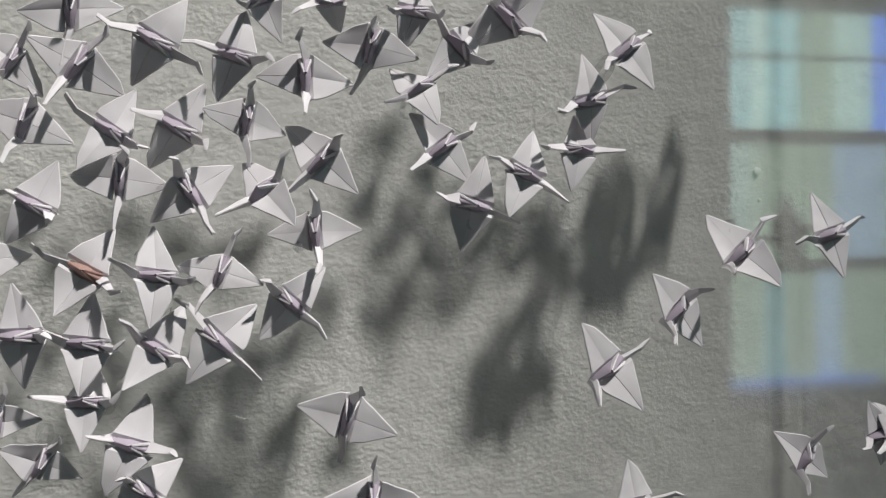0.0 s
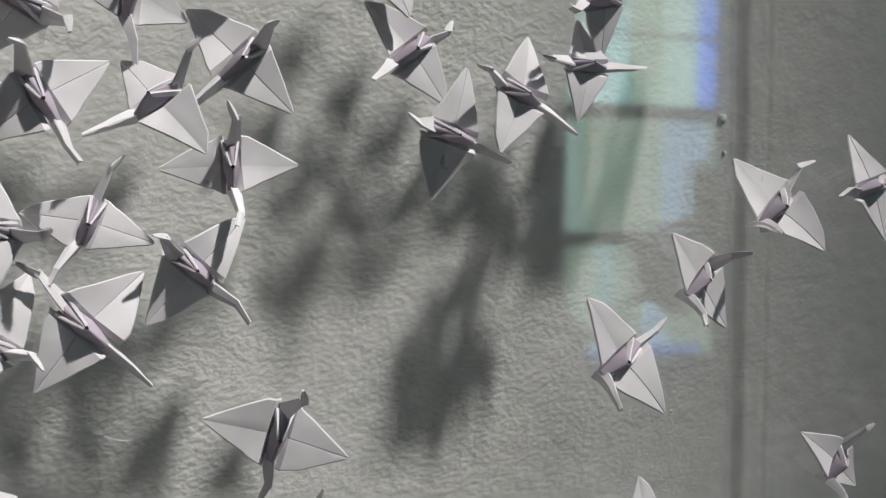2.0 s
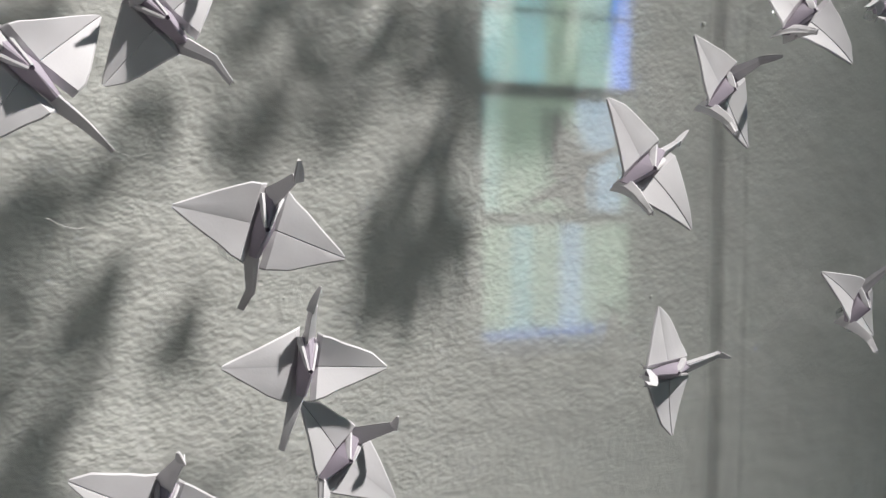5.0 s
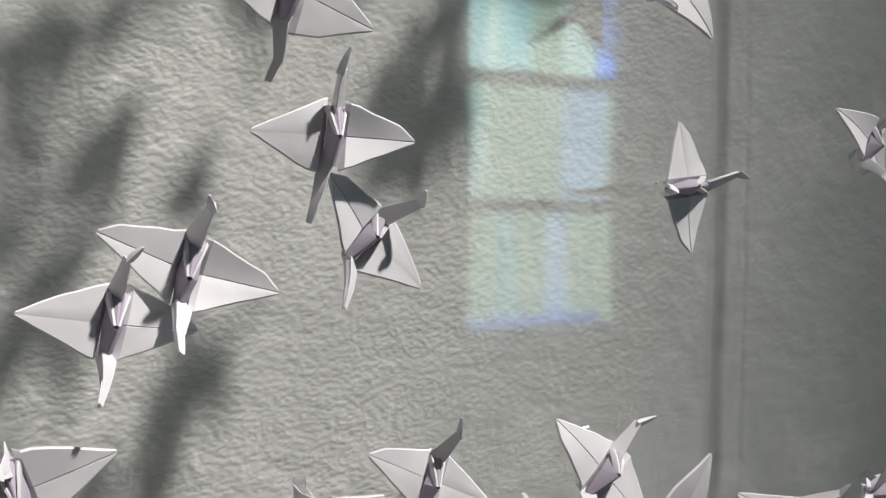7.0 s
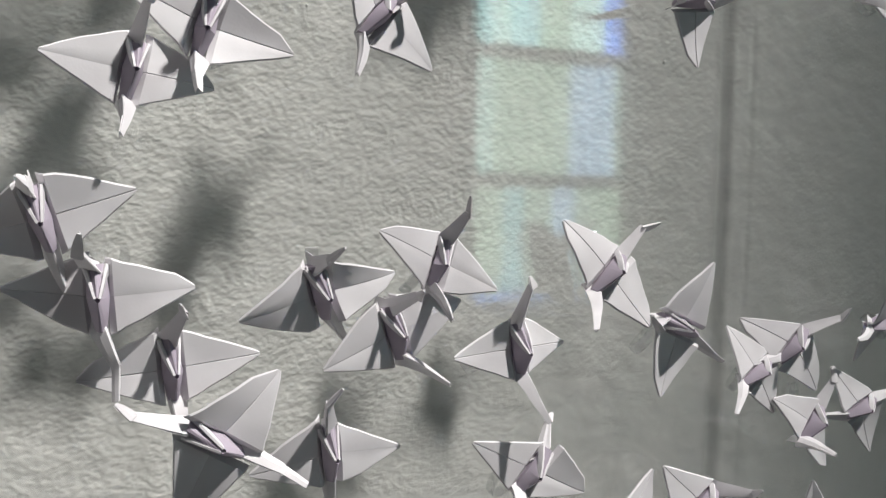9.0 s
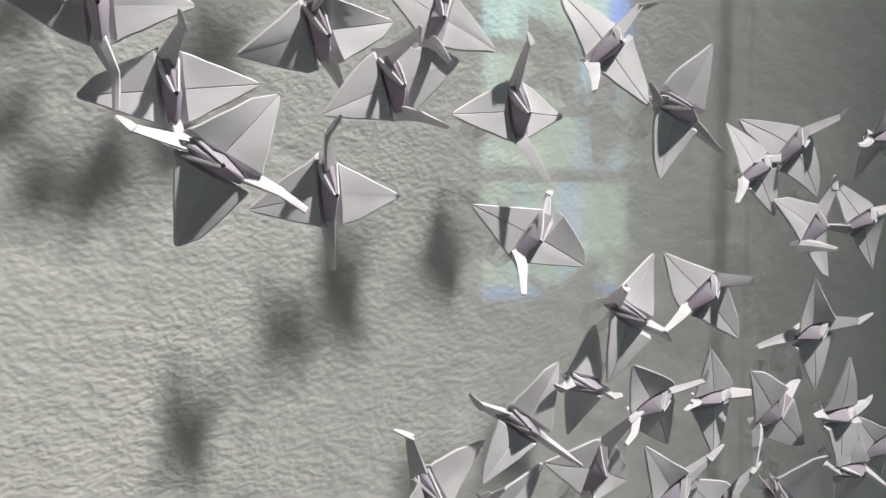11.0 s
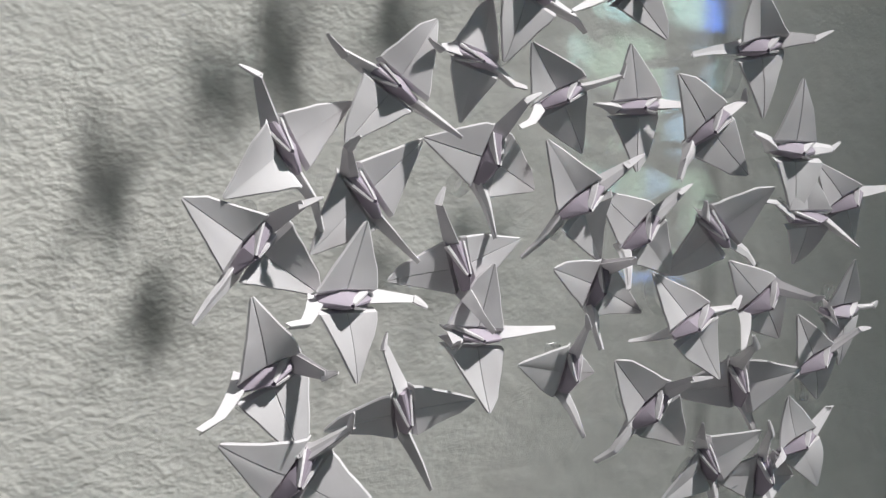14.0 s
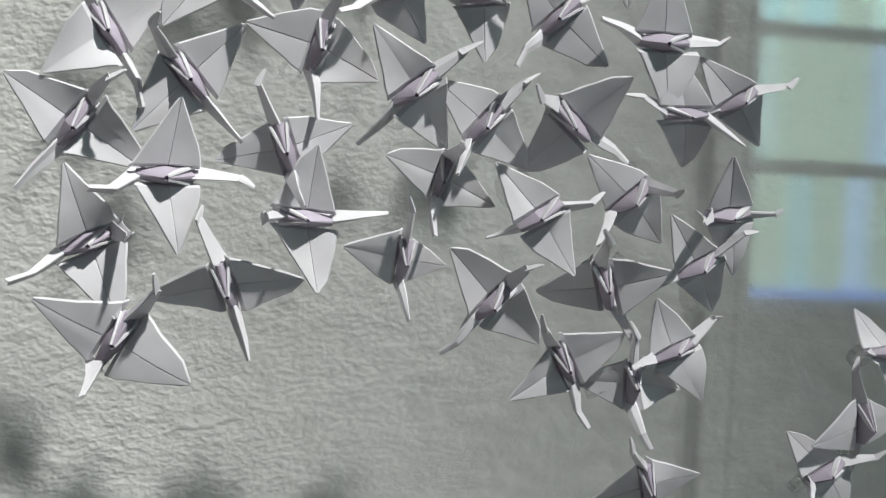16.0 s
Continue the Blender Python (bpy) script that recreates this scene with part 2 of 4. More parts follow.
def glazing():
    """The tall fixed window in front of the wall."""
    x0, x1, z0, z1 = -1.6, 3.0, 0.12, 3.3
    win = bpy.data.objects.new("window_1", None)
    scene.collection.objects.link(win)
    tagged(win, "large fixed shop window in a dark metal frame", "window", kind="structure")
    pane = block("pane", GLASS, win, (x0, x1, GLASS_Y, GLASS_Y + 0.006, z0, z1))
    pane.visible_shadow = False
    d0, d1 = GLASS_Y - 0.03, GLASS_Y + 0.05
    for name, size in (("sill", (x0 - 0.06, x1 + 0.06, d0 - 0.05, WALL_Y + 0.030, 0.0, z0)), ("frame_head", (x0 - 0.06, x1 + 0.06, d0, d1, z1, z1 + 0.08)),
                       ("frame_post", (x0 - 0.06, x0, d0, d1, z0, z1)), ("frame_post", (x1, x1 + 0.06, d0, d1, z0, z1))):
        block(name, STEEL, win, size, 0.004)


def opposite_house():
    """The house across the yard, whose bright tall window the glass mirrors; an unseen block added behind it shades
    part of the stucco.
    """
    y0, y1 = FACADE_Y - 0.45, FACADE_Y
    wx0, wx1, wz0, wz1 = 3.36, 4.74, 0.53, 3.08
    house = bpy.data.objects.new("opposite_house", None)
    scene.collection.objects.link(house)
    tagged(house, "grey rendered house with a tall lit window", "house", kind="structure")
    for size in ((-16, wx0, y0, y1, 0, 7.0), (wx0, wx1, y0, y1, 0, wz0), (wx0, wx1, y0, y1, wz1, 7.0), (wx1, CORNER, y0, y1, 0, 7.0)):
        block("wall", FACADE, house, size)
    # an unseen tall block added behind, whose end shades the right of the stucco
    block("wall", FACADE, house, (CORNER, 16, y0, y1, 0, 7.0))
    bm = bmesh.new()
    line = ((SHADE_BLOCK_X, 0), (30, 0), (30, 36), (SHADE_BLOCK_X + 3.24, 36))
    sides = [[bm.verts.new((x, y, z)) for x, z in line] for y in (-12.0, y0 - 3.75)]
    bm.faces.new(sides[0])
    bm.faces.new(sides[1][::-1])
    for i in range(4):
        bm.faces.new((sides[0][i], sides[0][(i + 1) % 4], sides[1][(i + 1) % 4], sides[1][i]))
    bmesh.ops.recalc_face_normals(bm, faces=bm.faces)
    part("wing", bm, FACADE, house, "unseen tall block added to shade the stucco")
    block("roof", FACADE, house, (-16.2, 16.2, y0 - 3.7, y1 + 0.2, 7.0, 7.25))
    win = bpy.data.objects.new("window_2", None)
    scene.collection.objects.link(win)
    tagged(win, "tall pale curtained window with dark timber bars", "window", kind="structure")
    f0, f1 = y1 - 0.16, y1 - 0.08
    bar = 0.045
    block("frame_post", TIMBER, win, (wx0, wx0 + bar, f0, f1, wz0, wz1))
    block("frame_post", TIMBER, win, (wx1 - bar, wx1, f0, f1, wz0, wz1))
    levels = (wz0, 1.36, 2.22, wz1)
    for z in levels[1:-1]:
        block("bar", TIMBER, win, (wx0 + bar, wx1 - bar, f0 + 0.003, f1 - 0.003, z - 0.045, z + 0.045))
    for a, b in zip(levels, levels[1:]):
        block("pane", GLASS, win, (wx0 + bar, wx1 - bar, f0 + 0.03, f0 + 0.036, a + 0.05, b - 0.05)).visible_shadow = False
    # the drapes behind the panes, their brightness put in as glow, strip by strip, row by row from the bottom
    rows = (((0.00, 0.05, "blue", 2.4), (0.05, 0.28, "green", 1.9), (0.28, 0.40, "cyan", 1.8), (0.40, 0.56, "green", 1.8), (0.56, 0.72, "sky", 2.4), (0.72, 1.0, "green", 1.8)),
            ((0.00, 0.06, "blue", 3.2), (0.06, 0.20, "pale", 2.0), (0.20, 0.66, "green", 2.1), (0.66, 0.97, "sky", 2.4), (0.97, 1.0, "green", 1.6)),
            ((0.00, 0.10, "pale", 3.0), (0.10, 0.20, "cyan", 2.6), (0.20, 0.30, "pale", 3.1), (0.30, 0.48, "cyan", 3.1), (0.48, 0.66, "green", 2.5), (0.66, 0.88, "pale", 3.1), (0.88, 1.0, "blue", 4.0)))
    tones = {"pale": (0.66, 0.90, 0.82), "cyan": (0.50, 0.85, 0.88), "green": (0.56, 0.72, 0.56), "blue": (0.15, 0.36, 1.0), "sky": (0.52, 0.72, 0.92)}
    drapes = {}
    for (low, high), strips in zip(zip(levels, levels[1:]), rows):
        for a, b, tone, power in strips:
            if (tone, power) not in drapes:
                drapes[tone, power] = glow_material("drape_" + tone, tones[tone], power * DRAPE)
            u0, u1 = wx0 + (wx1 - wx0) * a, wx0 + (wx1 - wx0) * b
            bm = bmesh.new()
            cols = []
            for i in range(9):
                u = u0 + (u1 - u0) * i / 8
                y = y0 + 0.21 + 0.02 * math.sin(u * 40)
                cols.append([Vector((u, y, low + 0.002)), Vector((u, y, high - 0.002))])
            sheet(bm, cols, 0.004)
            part("drape", bm, drapes[tone, power], win)
    block("hem", glow_material("drape_hem", tones["blue"], 1.6 * DRAPE), win, (wx0 + 0.06, wx1 - 0.12, y0 + 0.235, y0 + 0.25, wz0 + 0.002, wz0 + 0.06))
    block("sill", BLUEPAINT, win, (wx0 - 0.02, wx1 - 0.15, y1 - 0.1, y1 + 0.06, wz0 - 0.08, wz0))
    block("bar", TIMBER, win, (wx0 + bar, wx1 - bar, f0 + 0.02, f1 - 0.02, 2.74, 2.765))
    block("room", HOLLOW, house, (wx0 - 0.5, wx1 + 0.5, y0 - 0.5, y0 - 0.05, wz0 - 0.5, wz1 + 0.5))


CORNER = 5.20
SHADE_BLOCK_X = 7.53
DRAPE = 1.25
BLUEPAINT = rough_material("blue_paint", (0.10, 0.22, 0.62), (0.14, 0.28, 0.72), 4.0, 0.5, 0.001)
ground()
stucco_wall()
glazing()
opposite_house()


# ---- the paper cranes ----
HALF, BASE, NECK, TAIL = 0.036, 0.010, 0.030, 0.030
ROOT = 0.0034       # the wings' roots stand this far out from the middle


def edge_width(q, kind, full):
    """Half the wing's breadth at q of its reach: straight edges with one blunt corner, early or late."""
    corner, keep = ((0.80, 0.42), (0.26, 0.90), (0.93, 0.14), (0.60, 0.52))[kind]
    if q < corner:
        return full * (1 + (keep - 1) * q / corner)
    return full * keep + (0.0009 - full * keep) * (q - corner) / (1 - corner)


def wing_mesh(side, lift, sweep, curl, rng, kinds, layer):
    """One wing. layer 0 is the whole leaf; 1 and 2 are the front and the rear fold upon it, which meet along the crease."""
    c, s, up = math.cos(radians(sweep)), math.sin(radians(sweep)), radians(lift)
    steps = sorted({ROOT / HALF, ROOT / HALF + 0.06, 0.26, 0.42, 0.60, 0.80, 0.93, 1.0})
    wide_f, wide_b = 0.0142 + 0.0038 * rng[0], 0.0138 + 0.0038 * rng[1]
    ridge, groove, cup = 0.12 * rng[2] - 0.07, 0.0006 * rng[3], 0.0022 * rng[4]
    rows = []
    for q in steps:
        reach = HALF * q
        v = (q - steps[0]) / (1 - steps[0])
        f, b = edge_width(v, kinds[0], wide_f), edge_width(v, kinds[1], wide_b)
        lip, cut = min(0.0007, f * 0.3), min(0.00035, f * 0.2)
        if layer == 0:
            ys, zs = (f, f * 0.5, 0.0, -b * 0.5, -b), (-0.0004, -0.0002, -0.0002, -0.0002, -0.0004)
        elif layer == 1:
            ys, zs = (f, f - lip, f * 0.5, cut, 0.0), (-0.0002, 0.0004, 0.0004, 0.0004, 0.0004 - groove)
        else:
            lip, cut = min(0.0007, b * 0.3), min(0.00035, b * 0.2)
            ys, zs = (0.0, -cut, -b * 0.5, lip - b, -b), (0.0004 - groove, 0.0003, 0.0004, 0.0004, -0.0002)
        row = []
        for y, z in zip(ys, zs):
            wave = math.sin(7 * q + 9 * rng[0]) * rng[2]
            bend = curl * 4 * q * (1 - q) - ridge * abs(y) * (1 - 0.5 * v) + cup * (y / 0.014) ** 2 * (1 + 0.6 * wave)
            bend -= 0.0024 if q == steps[0] else 0.0
            y *= 1 + 0.02 * math.sin(23 * q + 40 * rng[1])
            x1, z1 = reach * c, z + bend
            row.append(Vector((side * (x1 * math.cos(up) - z1 * math.sin(up)), y - reach * s, x1 * math.sin(up) + z1 * math.cos(up))))
        rows.append(row)
    return sheet(bmesh.new(), rows, 0.0002)


def fold_strip(points, over, across, wides, deeps, roll, skew=0.0):
    """A folded strip along a bent line: closed spine on top, two lips apart below, open at its ends."""
    bm = bmesh.new()
    c, s = math.cos(roll), math.sin(roll)
    o, a = over * c + across * s, across * c - over * s
    rows = []
    for p, w, d in zip(points, wides, deeps):
        rows.append([p - o * d * 0.62 - a * w * 0.5, p - o * d * 0.08 - a * w * (0.30 + skew), p + o * d * 0.38 - a * w * 0.05,
                     p + o * d * 0.38 + a * w * 0.05, p - o * d * 0.08 + a * w * (0.30 - skew), p - o * d * 0.62 + a * w * 0.5])
    return sheet(bm, rows, 0.0004)


def stem_way(ahead, lift, aside):
    e, a = radians(lift), radians(aside)
    way = Vector((math.sin(a) * math.cos(e), ahead * math.cos(a) * math.cos(e), math.sin(e)))
    over = Vector((-math.sin(a) * math.sin(e), -ahead * math.cos(a) * math.sin(e), math.cos(e)))
    return way, over, way.cross(over)


def neck_and_head(lift, aside, rnd, ob):
    """The neck runs to a knee; from there the head is folded over and ends in the beak."""
    way, over, across = stem_way(1, lift, aside)
    start = Vector((0, BASE, 0))
    end = start + way * NECK
    at = rnd.uniform(0.66, 0.84)
    knee = start + way * NECK * at + across * rnd.choice((-1, 1)) * rnd.uniform(0.0012, 0.0048) + over * rnd.uniform(-0.0008, 0.0028)
    roll = rnd.choice((-1, 1)) * rnd.uniform(0.15, 0.75)
    w0, w1 = rnd.uniform(0.0048, 0.0070), rnd.uniform(0.0022, 0.0034)
    bow = across * rnd.uniform(-0.0003, 0.0003)
    pts = [start.lerp(knee, q) + bow * 4 * max(q, 0) * (1 - q) - over * (0.0035 if q < 0 else 0) for q in (-0.22, 0.1, 0.4, 0.7, 1.0)]
    neck = part("neck", fold_strip(pts, over, across, [w0 + (w1 - w0) * q for q in (0, 0.1, 0.4, 0.7, 1)],
                                   [0.0088 + (0.0036 - 0.0088) * q for q in (0, 0.1, 0.4, 0.7, 1)], roll, rnd.uniform(-0.12, 0.12)), PAPER, ob, crisp=12)
    beak = end - knee
    up = (over - beak.normalized() * over.dot(beak.normalized())).normalized()
    off = beak.normalized().cross(up)
    back = knee - beak * rnd.uniform(0.10, 0.35) + up * 0.0006
    pts = [back.lerp(end, q) for q in (0.0, 0.35, 0.7, 1.0)]
    w = w1 * rnd.uniform(1.0, 1.25)
    part("head", fold_strip(pts, up, off, (w, w * 0.95, w * 0.7, w * 0.28), (0.0036, 0.0034, 0.0024, 0.0012), rnd.uniform(-0.9, 0.9), rnd.uniform(-0.1, 0.1)), PAPER, neck)


def tail_fold(lift, aside, rnd, ob):
    """The tail: a tapering fold, straight or with its end bent over, open at the end."""
    way, over, across = stem_way(-1, lift, aside)
    start = Vector((0, -BASE, 0))
    end = start + way * TAIL
    bent = rnd.random() < 0.45
    at = rnd.uniform(0.58, 0.72) if bent else 0.6
    knee = start + way * TAIL * at
    if bent:
        knee += across * rnd.choice((-1, 1)) * rnd.uniform(0.0012, 0.0032) + over * rnd.uniform(0.0, 0.0025)
    else:
        knee += across * rnd.uniform(-0.0007, 0.0007)
    w0, w1, w2 = rnd.uniform(0.0062, 0.0086), rnd.uniform(0.0032, 0.0046), (rnd.uniform(0.0022, 0.0034) if bent else rnd.uniform(0.0010, 0.0019))
    roll = rnd.choice((-1, 1)) * rnd.uniform(0.1, 0.7)
    pts = [start.lerp(knee, -0.3) - over * 0.0045, start.lerp(knee, 0.2) - over * 0.0012, start.lerp(knee, 0.65), knee - (end - knee) * 0.04, knee + (end - knee) * 0.06, knee.lerp(end, 0.5), end]
    wides = (w0, w0 + (w1 - w0) * 0.2, w0 + (w1 - w0) * 0.65, w1, w1 * (0.86 if bent else 1.0), w1 + (w2 - w1) * 0.5, w2)
    part("tail", fold_strip(pts, over, across, wides, (0.0072, 0.0064, 0.0050, 0.0042, 0.0037, 0.0031, 0.0025), roll, rnd.uniform(-0.12, 0.12)), PAPER, ob, crisp=12)


def body_mesh(rng):
    """The puffed middle: a tent between the wings' roots that peaks at a small open mouth, and steep flanks down to the keel."""
    bm = bmesh.new()
    w, h = ROOT + 0.0008, 0.0078 + 0.0030 * rng[1]
    at = -0.0010 + 0.003 * (rng[0] - 0.5)
    ring = ((w, at, 0.0012), (w * 0.80, 0.0125, -0.0012), (0.0006, 0.0128, 0.0024), (-0.0006, 0.0128, 0.0024), (-w * 0.80, 0.0125, -0.0012), (-w, at, 0.0012),
            (-w * 0.55, -0.0130, -0.0016), (-0.0005, -0.0132, 0.0016), (0.0005, -0.0132, 0.0016), (w * 0.55, -0.0130, -0.0016))
    n = len(ring)
    mouth, pit, rim, low = [], [], [], []
    for x, y, z in ring:
        d = Vector((x, (y - at) * 0.30, 0)).normalized() * 0.0010
        mouth.append(bm.verts.new((d.x, at + d.y, h - 0.0002)))
        pit.append(bm.verts.new((d.x * 0.5, at + d.y * 0.5, h - 0.0035)))
        rim.append(bm.verts.new((x, y, z)))
        low.append(bm.verts.new((x * 0.5, y * 0.9, -0.0066)))
    for i in range(n):
        j = (i + 1) % n
        bm.faces.new((mouth[i], mouth[j], pit[j], pit[i]))
        bm.faces.new((rim[i], rim[j], mouth[j], mouth[i]))
        bm.faces.new((rim[i], rim[j], low[j], low[i]))
    bm.faces.new(pit)
    bm.faces.new(low[::-1])
    bmesh.ops.recalc_face_normals(bm, faces=bm.faces)
    return bm, at, h


def collar_mesh(side, at, h, rng):
    """One of the two raised lips that run from beside the neck to the mouth."""
    rows = []
    for q in (0.0, 0.35, 0.7, 1.0):
        out = 0.0044 * (1 - q) + 0.0010 * q
        y = 0.0124 * (1 - q) + (at + 0.0006) * q
        z = 0.0006 * (1 - q) + (h + 0.0002) * q + 0.0010 * q * (1 - q) * 4 * rng
        rows.append([Vector((side * (out + 0.0012 - 0.0007 * q), y - 0.0004, z - 0.0034)), Vector((side * (out + 0.0003), y, z)),
                     Vector((side * (out - 0.0006), y + 0.0002, z + 0.0001)), Vector((side * (out - 0.0012 * (1 - q) - 0.0006), y + 0.0005, z - 0.0022))])
    return sheet(bmesh.new(), rows, 0.0003)


def loop_mesh(turn, gap, spin, size, sway, tip):
    """A loop of clear tape between the crane's keel and the glass."""
    bm = bmesh.new()
    back = turn.inverted() @ Vector((0, 1, 0))
    side = turn.inverted() @ Vector((math.cos(spin), 0, math.sin(spin)))
    axis = back.cross(side).normalized()
    near = 0.002
    r = (gap - near) / 2
    mid = back * (near + r)
    deep, flat = back * math.cos(tip) + axis * math.sin(tip), axis * math.cos(tip) - back * math.sin(tip)
    rows = []
    for i in range(25):
        a = 2 * math.pi * i / 24
        p = (mid + deep * r * 0.86 * math.cos(a) + side * (r * 0.9 * math.sin(a) + sway)) / size
        rows.append([p - flat * 0.0028, p + flat * 0.0028])
    vs = [[bm.verts.new(p) for p in r2] for r2 in rows[:-1]]
    for r0, r1 in zip(vs, vs[1:] + vs[:1]):
        bm.faces.new((r0[0], r0[1], r1[1], r1[0]))
    bmesh.ops.solidify(bm, geom=bm.faces[:], thickness=0.0001)
    return bm


count = 0
LABEL = "folded white paper crane taped to the glass"


def crane(x, y, z, heading, rx, ry, lift_l, lift_r, sweep_l, sweep_r, neck_up, neck_aside, tail_up, tail_aside, size, label=LABEL, inner=None, lean=0.0):
    """A folded paper crane with its back to the yard and its keel to the glass. heading: degrees anticlockwise from upright."""
    global count
    count += 1
    rnd = random.Random(count * 7 + 3)
    nod = lean + max(0.0, min(12.0, (1.20 - z) * 60))     # low in the flock they hang forward on their tape
    turn = (pose(0, 0, 0, 90 + nod) @ pose(0, 0, 0, 0, 0, heading) @ pose(0, 0, 0, rx) @ pose(0, 0, 0, 0, ry)).to_3x3()
    ob = bpy.data.objects.new("paper_crane", None)
    scene.collection.objects.link(ob)
    ob.matrix_basis = Matrix.LocRotScale((x, y, z), turn.to_quaternion(), (size, size, size))
    ob.empty_display_size = 0.02
    tagged(ob, label, "paper crane", "flock of paper cranes")
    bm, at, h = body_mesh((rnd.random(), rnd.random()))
    body = part("body", bm, inner or SHADE_TINTED, ob, crisp=24)
    for side in (-1, 1):
        part("collar", collar_mesh(side, at, h, rnd.uniform(-0.3, 1)), inner or PAPER, body)
    for side, lift, sweep in ((-1, lift_l, sweep_l), (1, lift_r, sweep_r)):
        rng, curl = [rnd.random(), rnd.random(), rnd.uniform(-1, 1), rnd.random(), rnd.uniform(-0.8, 1)], rnd.uniform(-0.0016, 0.0026)
        kinds = rnd.choice(((0, 2), (0, 2), (1, 2), (1, 2), (2, 0), (3, 2), (2, 1), (2, 2)))
        wing = part("wing", wing_mesh(side, lift, sweep, curl, rng, kinds, 0), PAPER, ob, crisp=22)
        for layer in (1, 2):
            part("fold", wing_mesh(side, lift, sweep, curl, rng, kinds, layer), PAPER, wing, crisp=22)
    neck_and_head(neck_up, neck_aside, rnd, ob)
    tail_fold(tail_up, tail_aside, rnd, ob)
    part("tape_loop", loop_mesh(turn, GLASS_Y - y, rnd.uniform(0, 3.14), size, rnd.choice((-1, 1)) * rnd.uniform(0.004, 0.020), rnd.uniform(0.3, 1.1)), TAPE, ob, "loop of clear tape", smooth=True)
    return ob


crane(0.1275, 0.7742, 1.4697, -15.7, 5.6, -7.8, -8.2, -1.4, 3.6, 6.1, 53.4, 3.2, -28.7, 8.5, 1.141)
crane(0.1463, 0.7722, 1.4045, -6.8, 1.5, -8.1, -0.2, 6.0, 5.1, -3.6, 30.5, -2.4, -12.6, -9.0, 1.067)
crane(0.1680, 0.7820, 1.3570, -43.5, -4.3, 1.3, 8.4, 4.5, -8.7, -1.6, 58.2, -7.4, 27.7, 14.9, 1.059)
crane(0.0798, 0.7779, 1.3433, -16.8, 0.1, -8.0, -4.4, -2.0, -8.7, -2.2, 52.2, -10.9, 50.8, 5.4, 1.147)
crane(0.0483, 0.7821, 1.3216, -13.6, -2.0, -1.0, -2.7, -8.2, 3.8, -5.8, 44.5, 1.1, 49.4, -7.8, 1.070)
crane(0.3419, 0.7653, 1.4991, -53.4, -1.0, -2.7, -5.8, 11.5, -7.8, 0.7, -14.0, 9.5, 54.4, 25.7, 1.203)
crane(0.4096, 0.7751, 1.5450, -45.0, -6.1, 3.2, -0.4, -0.6, -7.0, 9.1, 66.7, -6.0, 48.0, 14.8, 1.089)
crane(0.4630, 0.7654, 1.5925, -49.2, -5.4, -9.4, -8.4, 9.8, -4.5, -2.9, 3.6, -0.1, 57.4, 4.5, 1.196)
crane(0.5511, 0.7670, 1.6075, -73.7, -3.6, -6.3, -10.6, -4.2, 0.7, -1.3, -9.9, -4.9, 17.3, -6.0, 1.111)
crane(0.3696, 0.7738, 1.3834, -83.6, -0.6, -2.3, -1.2, -3.3, 3.6, 2.1, 14.1, -1.2, 39.5, -3.7, 1.054)
crane(0.5298, 0.7739, 1.4127, -32.4, -3.1, 2.8, -11.7, -11.5, -7.1, 5.0, 41.1, -9.0, 49.8, 8.4, 1.008)
crane(0.6070, 0.7749, 1.4284, -73.5, -4.2, 7.8, -4.0, -12.8, 11.0, -1.5, 5.3, 4.7, 32.7, -6.1, 0.974)
crane(0.6221, 0.7695, 1.4266, -63.7, -6.9, -11.0, -6.1, -11.7, 5.8, -3.4, -43.3, -1.1, 25.6, -7.7, 1.022)
crane(0.3603, 0.7662, 1.7615, -52.2, -7.2, -3.7, -9.0, -3.1, 0.9, 1.4, -30.2, 2.3, 36.0, 3.3, 1.115)
crane(0.3307, 0.7715, 1.7196, -77.6, -3.8, 4.4, -8.1, -11.1, -2.6, 5.7, 3.0, -4.2, 32.4, 3.1, 1.068)
crane(0.3213, 0.7740, 1.6789, 85.1, -0.2, 11.1, -12.2, -17.2, -6.3, -0.5, 19.7, -3.9, 19.3, 2.0, 0.964)
crane(0.2746, 0.7735, 1.6593, 66.6, 0.2, 0.9, 6.0, -14.4, -1.1, -7.1, 29.4, -4.1, 20.0, -16.4, 1.063)
crane(0.2319, 0.7792, 1.6350, 73.8, 2.1, -4.9, -11.3, -5.5, 5.5, -1.5, 38.1, 1.2, -4.1, -5.8, 1.117)
crane(0.2066, 0.7777, 1.6811, -53.0, -4.8, -1.8, -11.0, -11.1, 4.5, -3.5, -20.9, 3.8, 31.2, -3.5, 1.047)
crane(0.2606, 0.7687, 1.7835, -135.1, -1.4, 9.3, 4.1, -11.4, -6.2, 10.9, 58.5, -8.8, 55.0, 9.0, 1.197)
crane(0.2203, 0.7739, 1.7610, -135.0, 2.1, -10.6, -14.4, -11.6, 2.1, 2.0, 55.7, -2.0, 21.9, -2.8, 0.992)
crane(0.1870, 0.7721, 1.7270, -58.3, -3.2, -20.4, -18.1, -10.5, 12.1, 7.6, 14.0, 8.2, 27.0, -1.3, 0.914)
crane(0.1839, 0.7748, 1.7875, -95.4, -1.7, 5.1, -15.1, -12.7, -2.6, 11.7, 73.2, -3.0, 55.9, 10.9, 0.956)
crane(0.1498, 0.7767, 1.7596, -13.5, 6.8, -8.1, -12.1, -8.6, 8.5, 0.1, 74.7, -2.7, -20.7, -14.1, 1.084)
